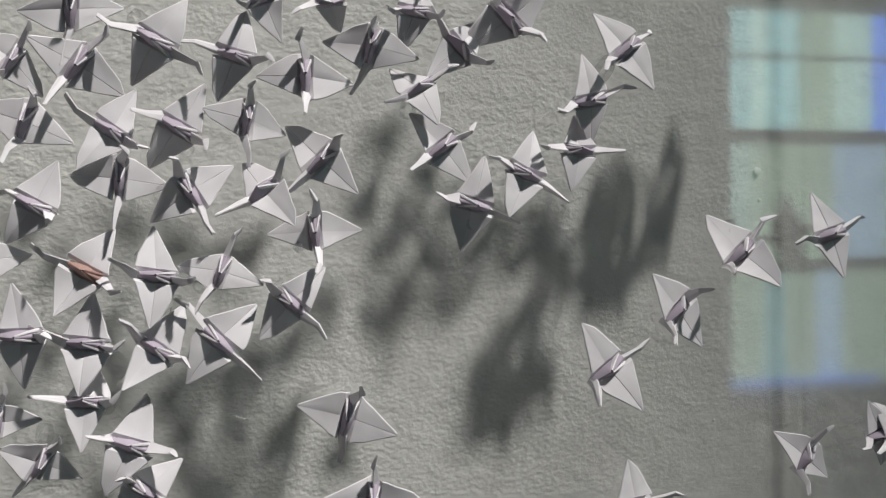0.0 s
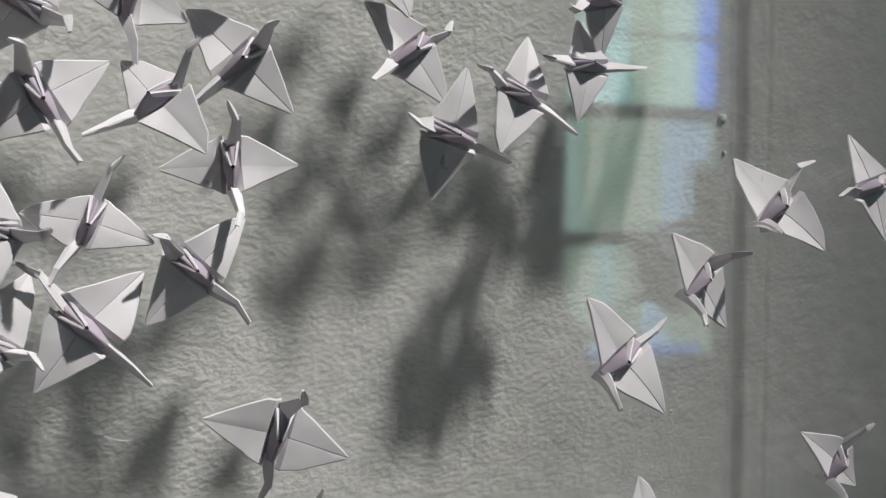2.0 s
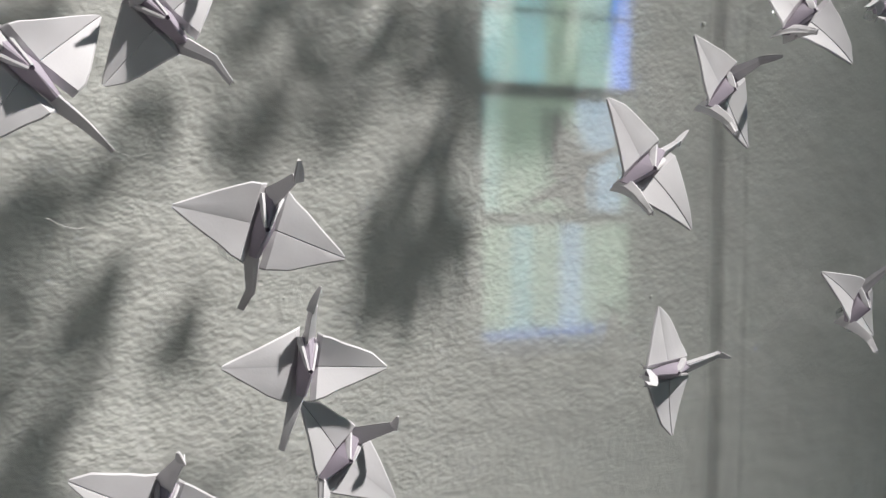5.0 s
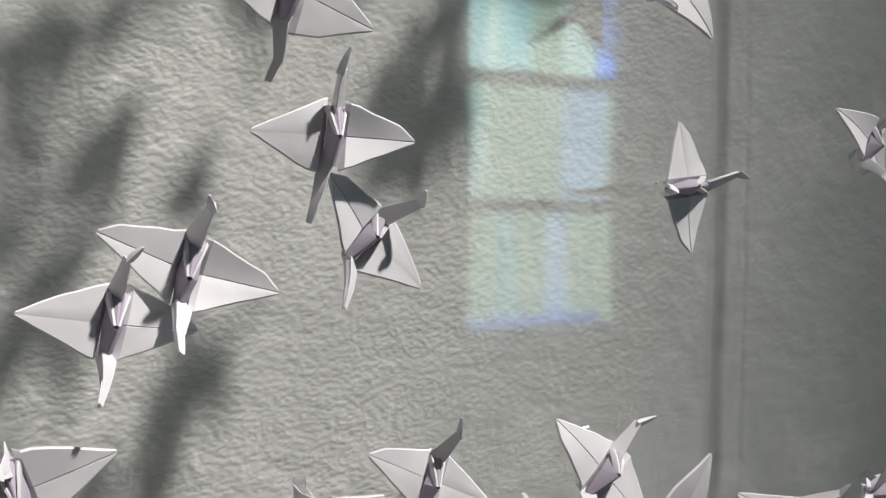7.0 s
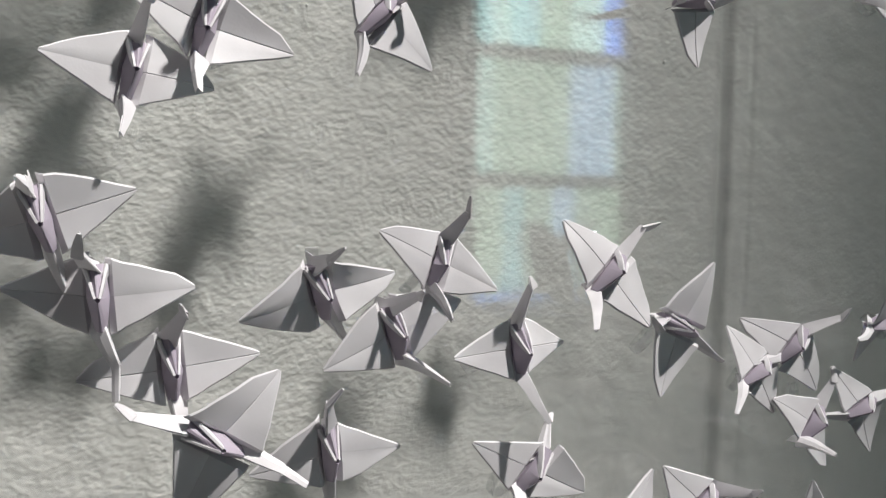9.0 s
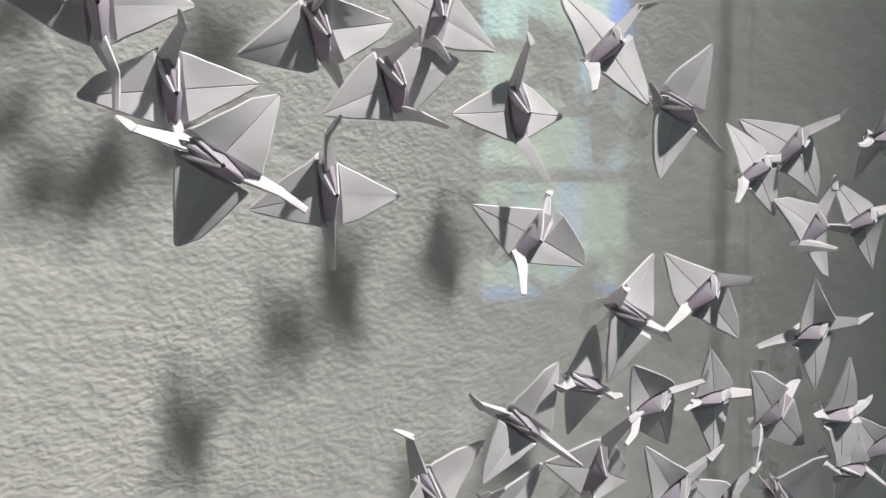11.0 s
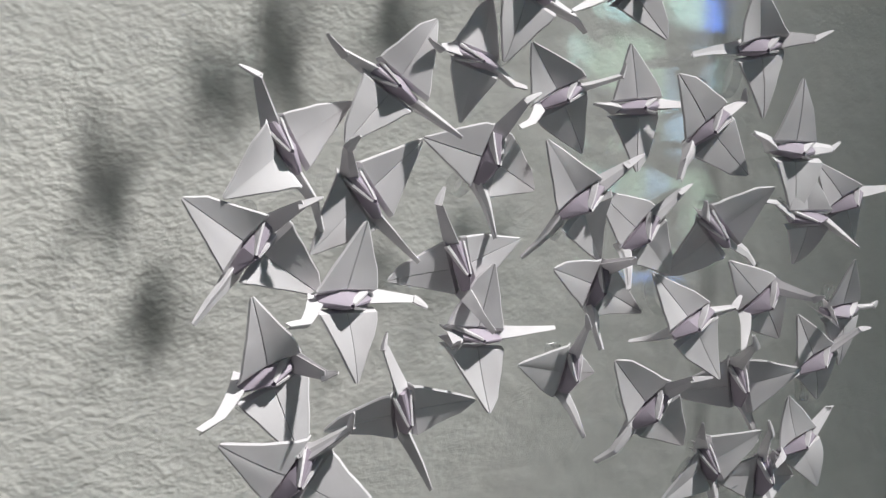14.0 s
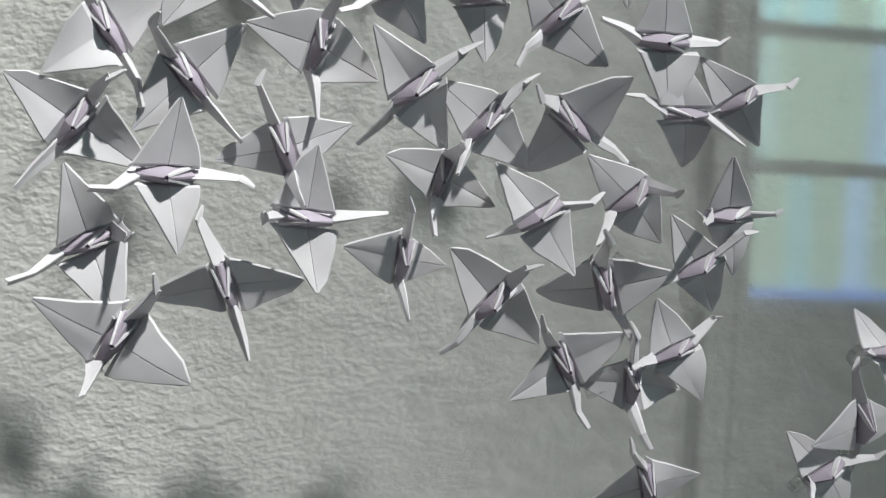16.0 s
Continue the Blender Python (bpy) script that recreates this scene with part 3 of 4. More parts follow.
crane(0.0976, 0.7728, 1.7339, -1.2, -1.3, -5.3, -11.8, -11.0, 0.1, 5.9, 46.9, -5.7, 48.7, -0.5, 1.061)
crane(0.0450, 0.7734, 1.7479, -105.5, 2.3, 1.6, -12.1, -11.7, 1.0, 6.2, 50.2, -0.6, 10.3, 4.2, 1.025)
crane(-0.0129, 0.7719, 1.7573, -120.6, -0.1, 10.2, -12.9, -11.9, -6.3, -1.0, 17.2, 6.1, 10.5, 10.6, 1.091)
crane(-0.0716, 0.7730, 1.7784, -3.0, 5.6, 3.9, -12.6, -10.6, 6.6, -7.0, 57.3, 7.1, 9.2, -10.8, 1.049)
crane(-0.1121, 0.7752, 1.7407, -34.9, -6.1, 5.2, -17.1, -13.9, -3.7, 15.4, 47.2, -14.0, 71.7, 9.5, 0.914)
crane(-0.0676, 0.7718, 1.7384, -34.9, 0.0, 6.7, -7.8, -10.8, 6.0, -0.5, 47.3, 5.7, 35.5, 0.1, 1.110)
crane(-0.0449, 0.7734, 1.6899, -124.5, 2.0, -4.6, -8.0, 5.6, 6.0, 5.1, 44.8, -6.0, 13.4, -7.9, 1.029)
crane(-0.1044, 0.7737, 1.6962, -21.6, 1.1, -2.9, -12.6, -11.9, 3.6, 3.7, 64.9, -1.0, 40.3, -1.3, 1.003)
crane(0.0025, 0.7811, 1.6940, -120.7, -1.0, 10.1, -10.0, -9.2, -1.0, 5.3, 61.3, 3.6, 45.1, 9.4, 1.091)
crane(0.0534, 0.7747, 1.7003, -8.7, 2.0, 8.4, -12.5, -13.8, -5.2, 10.7, 51.3, -4.3, 21.2, 11.7, 0.951)
crane(0.1101, 0.7820, 1.6704, -46.1, 3.7, -6.1, -11.1, -10.0, 1.3, -3.5, 67.8, -2.6, 3.7, -8.8, 1.089)
crane(-0.0394, 0.7734, 1.6554, -6.7, 2.3, 0.2, -12.0, -11.9, 2.8, 2.8, 66.0, -0.1, 27.2, -0.2, 1.023)
crane(0.0106, 0.7727, 1.6460, 30.8, 0.4, -1.6, -11.5, -11.1, 7.3, 0.1, 59.0, 1.3, 38.8, -4.9, 1.063)
crane(0.0641, 0.7660, 1.6462, -51.9, 2.1, -28.9, -17.1, -10.7, -2.5, -2.3, 37.8, -7.1, 14.1, -8.1, 1.015)
crane(0.1046, 0.7820, 1.6150, 3.0, -1.3, -6.2, -10.8, -11.5, 0.4, 1.8, 47.5, -5.3, 45.7, -3.9, 1.045)
crane(-0.0987, 0.7689, 1.6357, -118.9, 8.2, 3.2, -11.9, -11.5, 3.0, 10.7, 65.4, 3.8, -40.6, 14.2, 1.010)
crane(-0.0645, 0.7728, 1.5870, -121.0, 2.6, -2.2, -7.9, 6.1, -1.9, 3.3, 50.7, -2.9, 10.3, 1.6, 1.059, "paper crane with a rust-brown stained body, taped up", RUSTY)
crane(-0.0146, 0.7724, 1.5824, -98.9, -2.0, -7.8, -7.9, 5.3, 10.8, -0.8, 59.6, -2.3, 40.9, -16.3, 1.080)
crane(0.0326, 0.7774, 1.5852, -22.2, -2.3, -5.3, -14.2, -13.0, 12.8, -2.7, 11.3, 6.4, 14.5, -12.2, 0.944)
crane(0.0853, 0.7820, 1.5598, 47.3, -0.0, -4.0, -10.7, -12.0, 3.1, 3.0, 51.1, -4.0, 35.6, -4.4, 1.072)
crane(0.0290, 0.7728, 1.5334, 45.7, -1.2, 1.8, -11.7, -12.5, 8.4, 4.7, 9.9, 2.6, 5.3, -0.5, 1.129)
crane(-0.0156, 0.7729, 1.5286, -126.0, 0.4, -6.9, -4.8, 7.6, 3.5, 3.9, 59.1, -4.9, 42.9, -5.3, 1.058)
crane(-0.1094, 0.7704, 1.5416, -89.0, 6.9, 1.3, -10.7, -8.5, 9.7, 0.5, 57.4, -1.0, -36.6, -10.1, 1.091)
crane(-0.0648, 0.7728, 1.5338, -97.9, 2.7, -10.4, 4.9, 7.2, 0.5, -1.6, 53.1, -11.7, 11.4, -15.8, 1.062)
crane(-0.0660, 0.7685, 1.4919, -92.0, 3.5, -22.7, -14.6, -12.1, -4.8, 1.6, 52.9, -8.3, 13.3, -5.3, 0.987)
crane(-0.1266, 0.7763, 1.4795, -6.8, 2.4, -7.3, -19.7, -11.1, 10.2, -6.5, 25.1, 12.5, 10.1, -3.2, 0.839)
crane(-0.0352, 0.7718, 1.4579, -109.2, -1.4, -7.5, -11.4, -7.5, 0.0, 7.5, 48.0, -6.2, 53.4, 0.4, 1.109)
crane(-0.0973, 0.7753, 1.4480, -29.9, 4.0, 5.6, -14.4, -14.8, 11.1, 2.3, 45.0, 1.0, -16.5, -11.9, 0.912)
crane(-0.0258, 0.7741, 1.4233, 51.8, -3.4, 2.9, -12.4, -11.8, -3.1, 14.0, 66.4, -6.2, 54.4, 16.1, 0.979)
crane(0.0661, 0.7738, 1.7927, 111.6, 6.2, -1.8, -11.6, -12.6, 4.4, 6.6, 59.1, -0.7, -31.0, 0.9, 0.996)
crane(0.1173, 0.7699, 1.7915, 100.8, 0.7, -26.5, -18.2, -11.9, 13.2, 11.9, 20.4, -7.7, -31.3, -0.9, 0.850)
crane(-0.1302, 0.7753, 1.5967, 0.4, 2.1, 10.3, -16.3, -16.2, 12.8, -4.6, 46.4, 11.1, 20.5, -10.2, 0.849)
crane(0.0089, 0.7722, 1.2574, 18.8, 9.7, -12.0, -11.9, -8.9, 2.4, 0.2, 64.7, -3.2, -20.4, -9.6, 1.120)
crane(0.0327, 0.7777, 1.2234, 4.4, 0.7, -13.2, -11.9, -7.8, -8.4, -0.4, 56.9, -11.6, 10.5, 8.0, 1.143)
crane(0.0651, 0.7820, 1.1894, 6.1, 1.9, -0.4, -11.7, 4.7, 0.1, -0.8, 49.9, 1.3, 5.2, 0.5, 1.130)
crane(0.0818, 0.7709, 1.1566, 59.6, -3.5, -5.5, -7.7, 0.2, 8.0, 11.7, -7.7, -8.7, 19.5, 2.9, 1.183)
crane(0.1358, 0.7777, 1.2219, 20.3, 12.7, 1.7, -12.6, 1.4, 1.6, 9.3, 57.6, 13.7, -17.3, 22.3, 1.143)
crane(0.1396, 0.7739, 1.1436, 7.5, 3.2, -1.4, -12.3, -5.1, 6.8, 10.3, 34.7, 3.4, -21.2, 5.9, 1.098)
crane(0.1779, 0.7815, 1.1994, 19.3, 4.7, 8.5, -13.0, 8.2, 5.7, -1.6, 65.5, 10.1, 67.1, 12.1, 1.145)
crane(0.2016, 0.7774, 1.2348, -19.5, -3.0, -1.2, -6.2, 3.9, -6.9, 6.2, 38.6, -9.3, 51.2, 9.3, 1.008)
crane(0.2474, 0.7712, 1.1879, 7.2, -1.9, 2.3, -6.4, -15.4, -2.5, 6.9, 28.1, 0.0, 30.1, 6.7, 1.082)
crane(0.2585, 0.7716, 1.1210, -35.6, -6.6, -7.8, -16.0, 1.6, 11.7, -9.0, -46.7, 19.1, 49.0, 1.9, 1.068, lean=15)
crane(0.3066, 0.7699, 1.2259, -48.7, -5.5, -5.7, -11.7, 1.0, -4.0, 2.1, 12.6, 2.5, 32.1, 11.1, 1.118)
crane(0.3549, 0.7651, 1.1944, 67.4, 1.4, -4.6, 0.4, 6.1, 8.5, 3.1, 34.2, -7.3, -3.5, -11.7, 1.172)
crane(0.4592, 0.7713, 1.1754, -46.3, 1.6, -11.3, -15.5, -12.9, 16.7, 6.0, 39.9, 5.8, -1.1, -38.8, 1.091)
crane(0.4295, 0.7739, 1.1599, -59.9, -5.6, -4.2, -13.3, -9.8, 0.0, -7.1, -35.5, 29.7, 20.4, 5.9, 0.994)
crane(0.4798, 0.7724, 1.1228, -43.8, -9.2, -4.2, -6.0, -10.7, 13.4, 11.9, 4.0, -15.6, 69.0, -13.7, 1.062)
crane(0.5312, 0.7744, 1.1278, -65.5, 0.7, -3.9, -14.8, -6.1, 12.1, 0.0, 8.6, -2.3, -10.6, -19.5, 1.006)
crane(0.5442, 0.7699, 1.1856, -75.1, -3.3, 18.9, 4.5, -18.6, 8.9, 10.7, 4.0, -8.8, 12.9, -8.3, 1.002)
crane(0.3226, 0.7692, 1.0754, 61.5, 2.2, 2.8, -1.7, -11.1, 13.7, 7.6, 50.6, 10.1, -7.6, 4.1, 1.151)
crane(0.3842, 0.7722, 1.0837, -49.6, 1.4, -3.1, -7.9, 5.6, 8.7, -3.8, 62.7, 0.4, 18.1, -16.6, 1.060)
crane(0.4723, 0.7660, 1.0569, -74.8, 2.6, 8.4, 2.2, 11.4, 3.9, 4.1, 18.9, -6.7, -2.7, -5.0, 1.124)
crane(0.1997, 0.7809, 0.9858, 31.6, -1.5, 4.0, 13.1, -1.7, 5.9, -4.6, -1.9, -2.4, 18.2, -8.7, 1.113)
crane(0.2516, 0.7720, 1.0186, 56.5, -2.9, -1.2, 7.6, -0.4, -5.2, -4.4, 6.5, -4.1, 27.5, -0.3, 1.067)
crane(0.2974, 0.7760, 1.0358, 75.2, 2.9, -3.6, -9.6, -18.2, 11.7, 1.9, 27.6, -0.3, -10.8, -7.9, 0.953)
crane(0.2409, 0.7820, 0.9646, 38.6, 3.9, 3.0, 7.1, -0.3, 7.4, -6.4, 41.8, 19.3, 25.0, 3.4, 1.126)
crane(0.1853, 0.7816, 0.9373, -35.6, -3.0, 8.0, -7.0, 12.2, 1.6, -1.9, 39.3, 3.1, 13.8, -6.9, 1.150)
crane(0.2309, 0.7813, 0.9118, -91.5, -13.5, 1.2, 8.0, 15.4, -6.5, -8.8, 16.7, 5.4, 34.0, 10.5, 1.167, lean=-3)
crane(0.1941, 0.7813, 0.8759, -63.9, -3.8, 4.3, 3.0, 24.0, -9.2, 5.7, 67.8, -11.5, 35.9, -4.5, 1.189)
crane(0.2638, 0.7797, 0.8547, 16.9, 9.4, 0.4, -4.6, -1.2, -1.4, 12.5, -23.3, -0.3, 55.4, 8.3, 1.144, lean=9)
crane(0.2081, 0.7803, 0.8248, -30.7, -8.0, -6.9, 7.2, 19.2, -0.2, -6.1, 25.5, -5.3, 82.3, -5.8, 1.270, lean=13)
crane(0.2924, 0.7762, 0.9289, 19.9, -3.4, -1.5, -10.4, -10.8, -5.6, -2.3, -4.2, 4.4, 54.6, 2.7, 1.071)
crane(0.3048, 0.7820, 0.8919, 84.5, 2.0, 3.8, 14.9, 6.0, 14.8, 0.5, 65.0, 19.2, 13.0, 16.4, 1.133)
crane(0.3583, 0.7741, 0.8714, -5.2, 6.7, 7.5, -5.8, -25.3, -6.4, 11.7, 7.4, -9.7, 57.0, 3.5, 0.951)
crane(0.3083, 0.7796, 0.9852, -16.5, -0.5, 12.6, -10.1, -2.8, 2.8, 9.2, 22.3, 11.4, 39.0, 13.6, 1.109)
crane(0.3613, 0.7731, 0.9648, -50.7, 1.0, 4.8, -9.2, -1.9, -1.3, 8.4, 0.8, 1.2, -3.1, 10.3, 1.117)
crane(0.4008, 0.7734, 0.9482, -40.2, -3.1, 3.5, -12.2, -5.0, 2.5, 0.9, 5.6, 4.9, 43.9, 3.1, 1.024)
crane(0.4495, 0.7698, 0.9511, 50.3, 4.6, -13.1, -6.5, -2.8, 2.8, 6.5, 38.2, 4.7, -8.8, 10.1, 1.138)
crane(0.5176, 0.7699, 0.9597, 92.8, -2.1, -6.8, -17.1, -16.7, 10.3, -13.7, 0.1, 21.4, 23.5, -33.2, 0.998)
crane(0.5531, 0.7765, 0.9704, -55.7, 1.9, 2.4, -13.0, -9.9, 12.1, -4.6, 5.4, 11.5, -0.5, -14.7, 0.955)
crane(0.5006, 0.7664, 0.9991, -89.6, -5.4, 2.4, 1.3, 9.2, 7.6, -6.4, -10.6, -8.7, 16.3, -18.0, 1.179)
crane(0.4386, 0.7660, 1.0080, -45.1, 3.9, -8.3, 7.1, -3.6, -2.4, -6.0, -30.7, 6.3, 35.3, 6.3, 1.069)
crane(0.3976, 0.7765, 1.0182, -82.0, -0.9, -3.9, 6.7, 2.2, 10.8, 3.5, 16.9, -6.5, 26.9, -10.8, 0.993)
crane(0.3479, 0.7755, 1.0202, -57.6, 7.1, 0.7, 6.8, -5.0, 7.7, -0.0, 6.6, -0.6, 40.7, -6.1, 0.990)
crane(0.3797, 0.7823, 0.9182, -14.5, -0.5, -0.9, 9.4, -2.9, -4.2, 11.8, 62.6, -9.0, 47.7, 3.7, 0.983)
crane(0.4327, 0.7660, 0.8983, -56.2, -1.4, -4.6, -9.6, 2.7, 9.4, 0.6, -16.9, 18.6, -54.6, 2.1, 1.077)
crane(0.4882, 0.7734, 0.9105, -47.2, 3.3, 9.0, -11.6, -1.9, 7.7, 1.0, 66.5, 0.5, 42.5, -4.6, 1.018)
crane(0.5480, 0.7712, 0.9037, -84.4, -6.9, 9.8, 4.0, 8.9, 7.8, -7.4, -8.5, 3.7, 47.0, -15.4, 1.027)
crane(0.5305, 0.7727, 0.8729, -55.8, 1.9, 8.6, -10.9, -7.5, -0.1, 3.1, 12.2, -6.5, 1.4, -4.2, 0.990)
crane(0.4772, 0.7792, 0.8599, 18.0, 1.3, -10.2, -12.2, 2.3, -4.2, 0.6, 31.8, 5.4, -0.5, 17.5, 1.124)
crane(0.5164, 0.7697, 0.8233, -63.6, -3.1, -8.6, 7.3, -5.0, -2.3, -9.1, -12.1, -8.8, 37.3, -20.8, 0.962)
crane(0.4519, 0.7730, 0.8164, 29.7, 2.2, -3.2, 6.8, 1.8, 5.0, -0.9, 25.2, -2.5, 12.5, -7.1, 1.047)
crane(0.4939, 0.7745, 0.8048, 4.3, -1.5, 0.8, -11.0, -15.4, -4.0, 14.4, 11.9, -10.4, 34.9, 14.0, 1.001)
crane(0.4090, 0.7701, 0.8504, -39.1, 4.9, 0.2, -5.8, -4.8, -7.2, 2.4, 42.5, -8.4, -5.1, -0.3, 1.082)
crane(0.5063, 0.7745, 0.7461, 16.0, 5.0, -5.7, -11.1, -14.6, 12.0, 11.6, 10.9, -16.2, -22.8, -17.6, 0.971)
crane(0.6426, 0.7734, 0.7821, 8.8, 0.6, 8.9, 0.8, -13.8, 9.8, 12.3, -6.2, -3.3, -13.0, -5.4, 1.055)
crane(0.6575, 0.7737, 0.8246, -84.9, -7.8, -15.5, -22.9, -7.5, 20.4, -11.4, -33.9, 23.0, 39.9, -12.0, 0.898)
crane(0.6217, 0.7763, 0.7516, -60.5, -3.9, -5.5, -12.8, -5.2, 16.3, -4.3, 16.9, 6.7, 57.0, -18.0, 0.956)

# the flock goes on above, where only its shadows tell of it
crane(0.4471, 0.7735, 2.0767, -63.7, -6.9, -11, -6.1, -11.7, 5.8, -3.4, -43.3, -1.1, 25.6, -7.7, 1.022)
crane(0.4999, 0.7735, 1.8920, 51.3, 2, 8.4, -12.5, -13.8, -5.2, 10.7, 51.3, -4.3, 21.2, 11.7, 0.951)
crane(0.1743, 0.7735, 1.9445, -141.8, 2.4, -7.3, -19.7, -11.1, 10.2, -6.5, 25.1, 12.5, 10.1, -3.2, 0.839)
crane(0.5531, 0.7735, 2.0105, -141.6, 1.1, -2.9, -12.6, -11.9, 3.6, 3.7, 64.9, -1, 40.3, -1.3, 1.003)
crane(0.2921, 0.7735, 1.9861, 173.4, 1.1, -2.9, -12.6, -11.9, 3.6, 3.7, 64.9, -1, 40.3, -1.3, 1.003)
crane(0.5180, 0.7735, 2.1111, -169.2, -5.4, -9.4, -8.4, 9.8, -4.5, -2.9, 3.6, -0.1, 57.4, 4.5, 1.196)
crane(0.7237, 0.7735, 2.1824, 111.8, -3.4, 2.9, -12.4, -11.8, -3.1, 14, 66.4, -6.2, 54.4, 16.1, 0.979)
crane(0.3914, 0.7735, 2.2083, 112.1, 2.7, -10.4, 4.9, 7.2, 0.5, -1.6, 53.1, -11.7, 11.4, -15.8, 1.062)
crane(0.0548, 0.7735, 1.9961, 28.2, 0.1, -8, -4.4, -2, -8.7, -2.2, 52.2, -10.9, 50.8, 5.4, 1.147)
crane(0.3922, 0.7735, 2.0864, 45.1, 4, 5.6, -14.4, -14.8, 11.1, 2.3, 45, 1, -16.5, -11.9, 0.912)
crane(0.7094, 0.7735, 2.1177, -120.7, 5.6, -7.8, -8.2, -1.4, 3.6, 6.1, 53.4, 3.2, -28.7, 8.5, 1.141)
crane(0.0252, 0.7735, 1.9413, -119.6, 2.1, 10.3, -16.3, -16.2, 12.8, -4.6, 46.4, 11.1, 20.5, -10.2, 0.849)
crane(0.5394, 0.7735, 1.9346, -120.7, 5.6, -7.8, -8.2, -1.4, 3.6, 6.1, 53.4, 3.2, -28.7, 8.5, 1.141)
crane(0.4752, 0.7735, 2.1379, -138.7, -6.9, -11, -6.1, -11.7, 5.8, -3.4, -43.3, -1.1, 25.6, -7.7, 1.022)
crane(0.2480, 0.7735, 2.0819, -141.6, 1.1, -2.9, -12.6, -11.9, 3.6, 3.7, 64.9, -1, 40.3, -1.3, 1.003)
crane(0.3728, 0.7735, 2.1321, -127.2, -2.3, -5.3, -14.2, -13, 12.8, -2.7, 11.3, 6.4, 14.5, -12.2, 0.944)
crane(0.1165, 0.7735, 1.9427, 161.3, -5.5, -5.7, -11.7, 1, -4, 2.1, 12.6, 2.5, 32.1, 11.1, 1.118)
crane(0.2574, 0.7735, 1.8237, -141.0, 0.4, -6.9, -4.8, 7.6, 3.5, 3.9, 59.1, -4.9, 42.9, -5.3, 1.058)
crane(0.3425, 0.7735, 1.8685, -127.2, -2.3, -5.3, -14.2, -13, 12.8, -2.7, 11.3, 6.4, 14.5, -12.2, 0.944)
crane(0.1079, 0.7735, 1.8461, 147.4, -3.8, 4.4, -8.1, -11.1, -2.6, 5.7, 3, -4.2, 32.4, 3.1, 1.068)
crane(0.4656, 0.7735, 2.0281, -168.7, -6.9, -11, -6.1, -11.7, 5.8, -3.4, -43.3, -1.1, 25.6, -7.7, 1.022)
crane(0.1849, 0.7735, 2.0957, 134.5, 2.3, 1.6, -12.1, -11.7, 1, 6.2, 50.2, -0.6, 10.3, 4.2, 1.025)
crane(0.4948, 0.7735, 1.9225, 69.6, -1.7, 5.1, -15.1, -12.7, -2.6, 11.7, 73.2, -3, 55.9, 10.9, 0.956)
crane(0.5049, 0.7735, 1.9583, 68.2, 1.5, -8.1, -0.2, 6, 5.1, -3.6, 30.5, -2.4, -12.6, -9, 1.067)
crane(0.6015, 0.7735, 2.0451, -34.2, -1.4, -7.5, -11.4, -7.5, 0, 7.5, 48, -6.2, 53.4, 0.4, 1.109)
crane(0.5285, 0.7735, 1.9951, -140.4, -1.7, 5.1, -15.1, -12.7, -2.6, 11.7, 73.2, -3, 55.9, 10.9, 0.956)
crane(0.1859, 0.7735, 1.8969, -124.9, -6.1, 5.2, -17.1, -13.9, -3.7, 15.4, 47.2, -14, 71.7, 9.5, 0.914)
crane(0.0775, 0.7735, 1.9094, -36.8, 2.4, -7.3, -19.7, -11.1, 10.2, -6.5, 25.1, 12.5, 10.1, -3.2, 0.839)
crane(0.3271, 0.7735, 2.0320, -90.1, -1.4, 9.3, 4.1, -11.4, -6.2, 10.9, 58.5, -8.8, 55, 9, 1.197)
crane(0.0699, 0.7735, 2.0715, -98.2, -3.4, 2.9, -12.4, -11.8, -3.1, 14, 66.4, -6.2, 54.4, 16.1, 0.979)
crane(0.1373, 0.7735, 1.9038, 36.1, -2, -7.8, -7.9, 5.3, 10.8, -0.8, 59.6, -2.3, 40.9, -16.3, 1.08)
crane(0.3866, 0.7735, 2.0108, 31.3, -3.6, -6.3, -10.6, -4.2, 0.7, -1.3, -9.9, -4.9, 17.3, -6, 1.111)
crane(0.1150, 0.7735, 2.0074, -98.2, -3.4, 2.9, -12.4, -11.8, -3.1, 14, 66.4, -6.2, 54.4, 16.1, 0.979)
crane(0.2212, 0.7735, 1.8417, -154.5, 2, -4.6, -8, 5.6, 6, 5.1, 44.8, -6, 13.4, -7.9, 1.029)
crane(0.5373, 0.7735, 2.0714, 51.6, 6.2, -1.8, -11.6, -12.6, 4.4, 6.6, 59.1, -0.7, -31, 0.9, 0.996)
crane(0.6640, 0.7735, 2.1532, -49.9, -6.1, 5.2, -17.1, -13.9, -3.7, 15.4, 47.2, -14, 71.7, 9.5, 0.914)
crane(0.6701, 0.7735, 2.0630, 88.9, 3.7, -6.1, -11.1, -10, 1.3, -3.5, 67.8, -2.6, 3.7, -8.8, 1.089)
crane(0.5807, 0.7735, 2.0769, -179.0, 6.9, 1.3, -10.7, -8.5, 9.7, 0.5, 57.4, -1, -36.6, -10.1, 1.091)
crane(0.2855, 0.7735, 1.8948, -120.7, 5.6, -7.8, -8.2, -1.4, 3.6, 6.1, 53.4, 3.2, -28.7, 8.5, 1.141)
crane(0.2011, 0.7735, 1.9629, 115.1, -6.1, 5.2, -17.1, -13.9, -3.7, 15.4, 47.2, -14, 71.7, 9.5, 0.914)
crane(0.0584, 0.7735, 1.8826, 101.3, -5.5, -5.7, -11.7, 1, -4, 2.1, 12.6, 2.5, 32.1, 11.1, 1.118)
crane(0.4394, 0.7735, 2.1707, -141.8, 2.4, -7.3, -19.7, -11.1, 10.2, -6.5, 25.1, 12.5, 10.1, -3.2, 0.839)
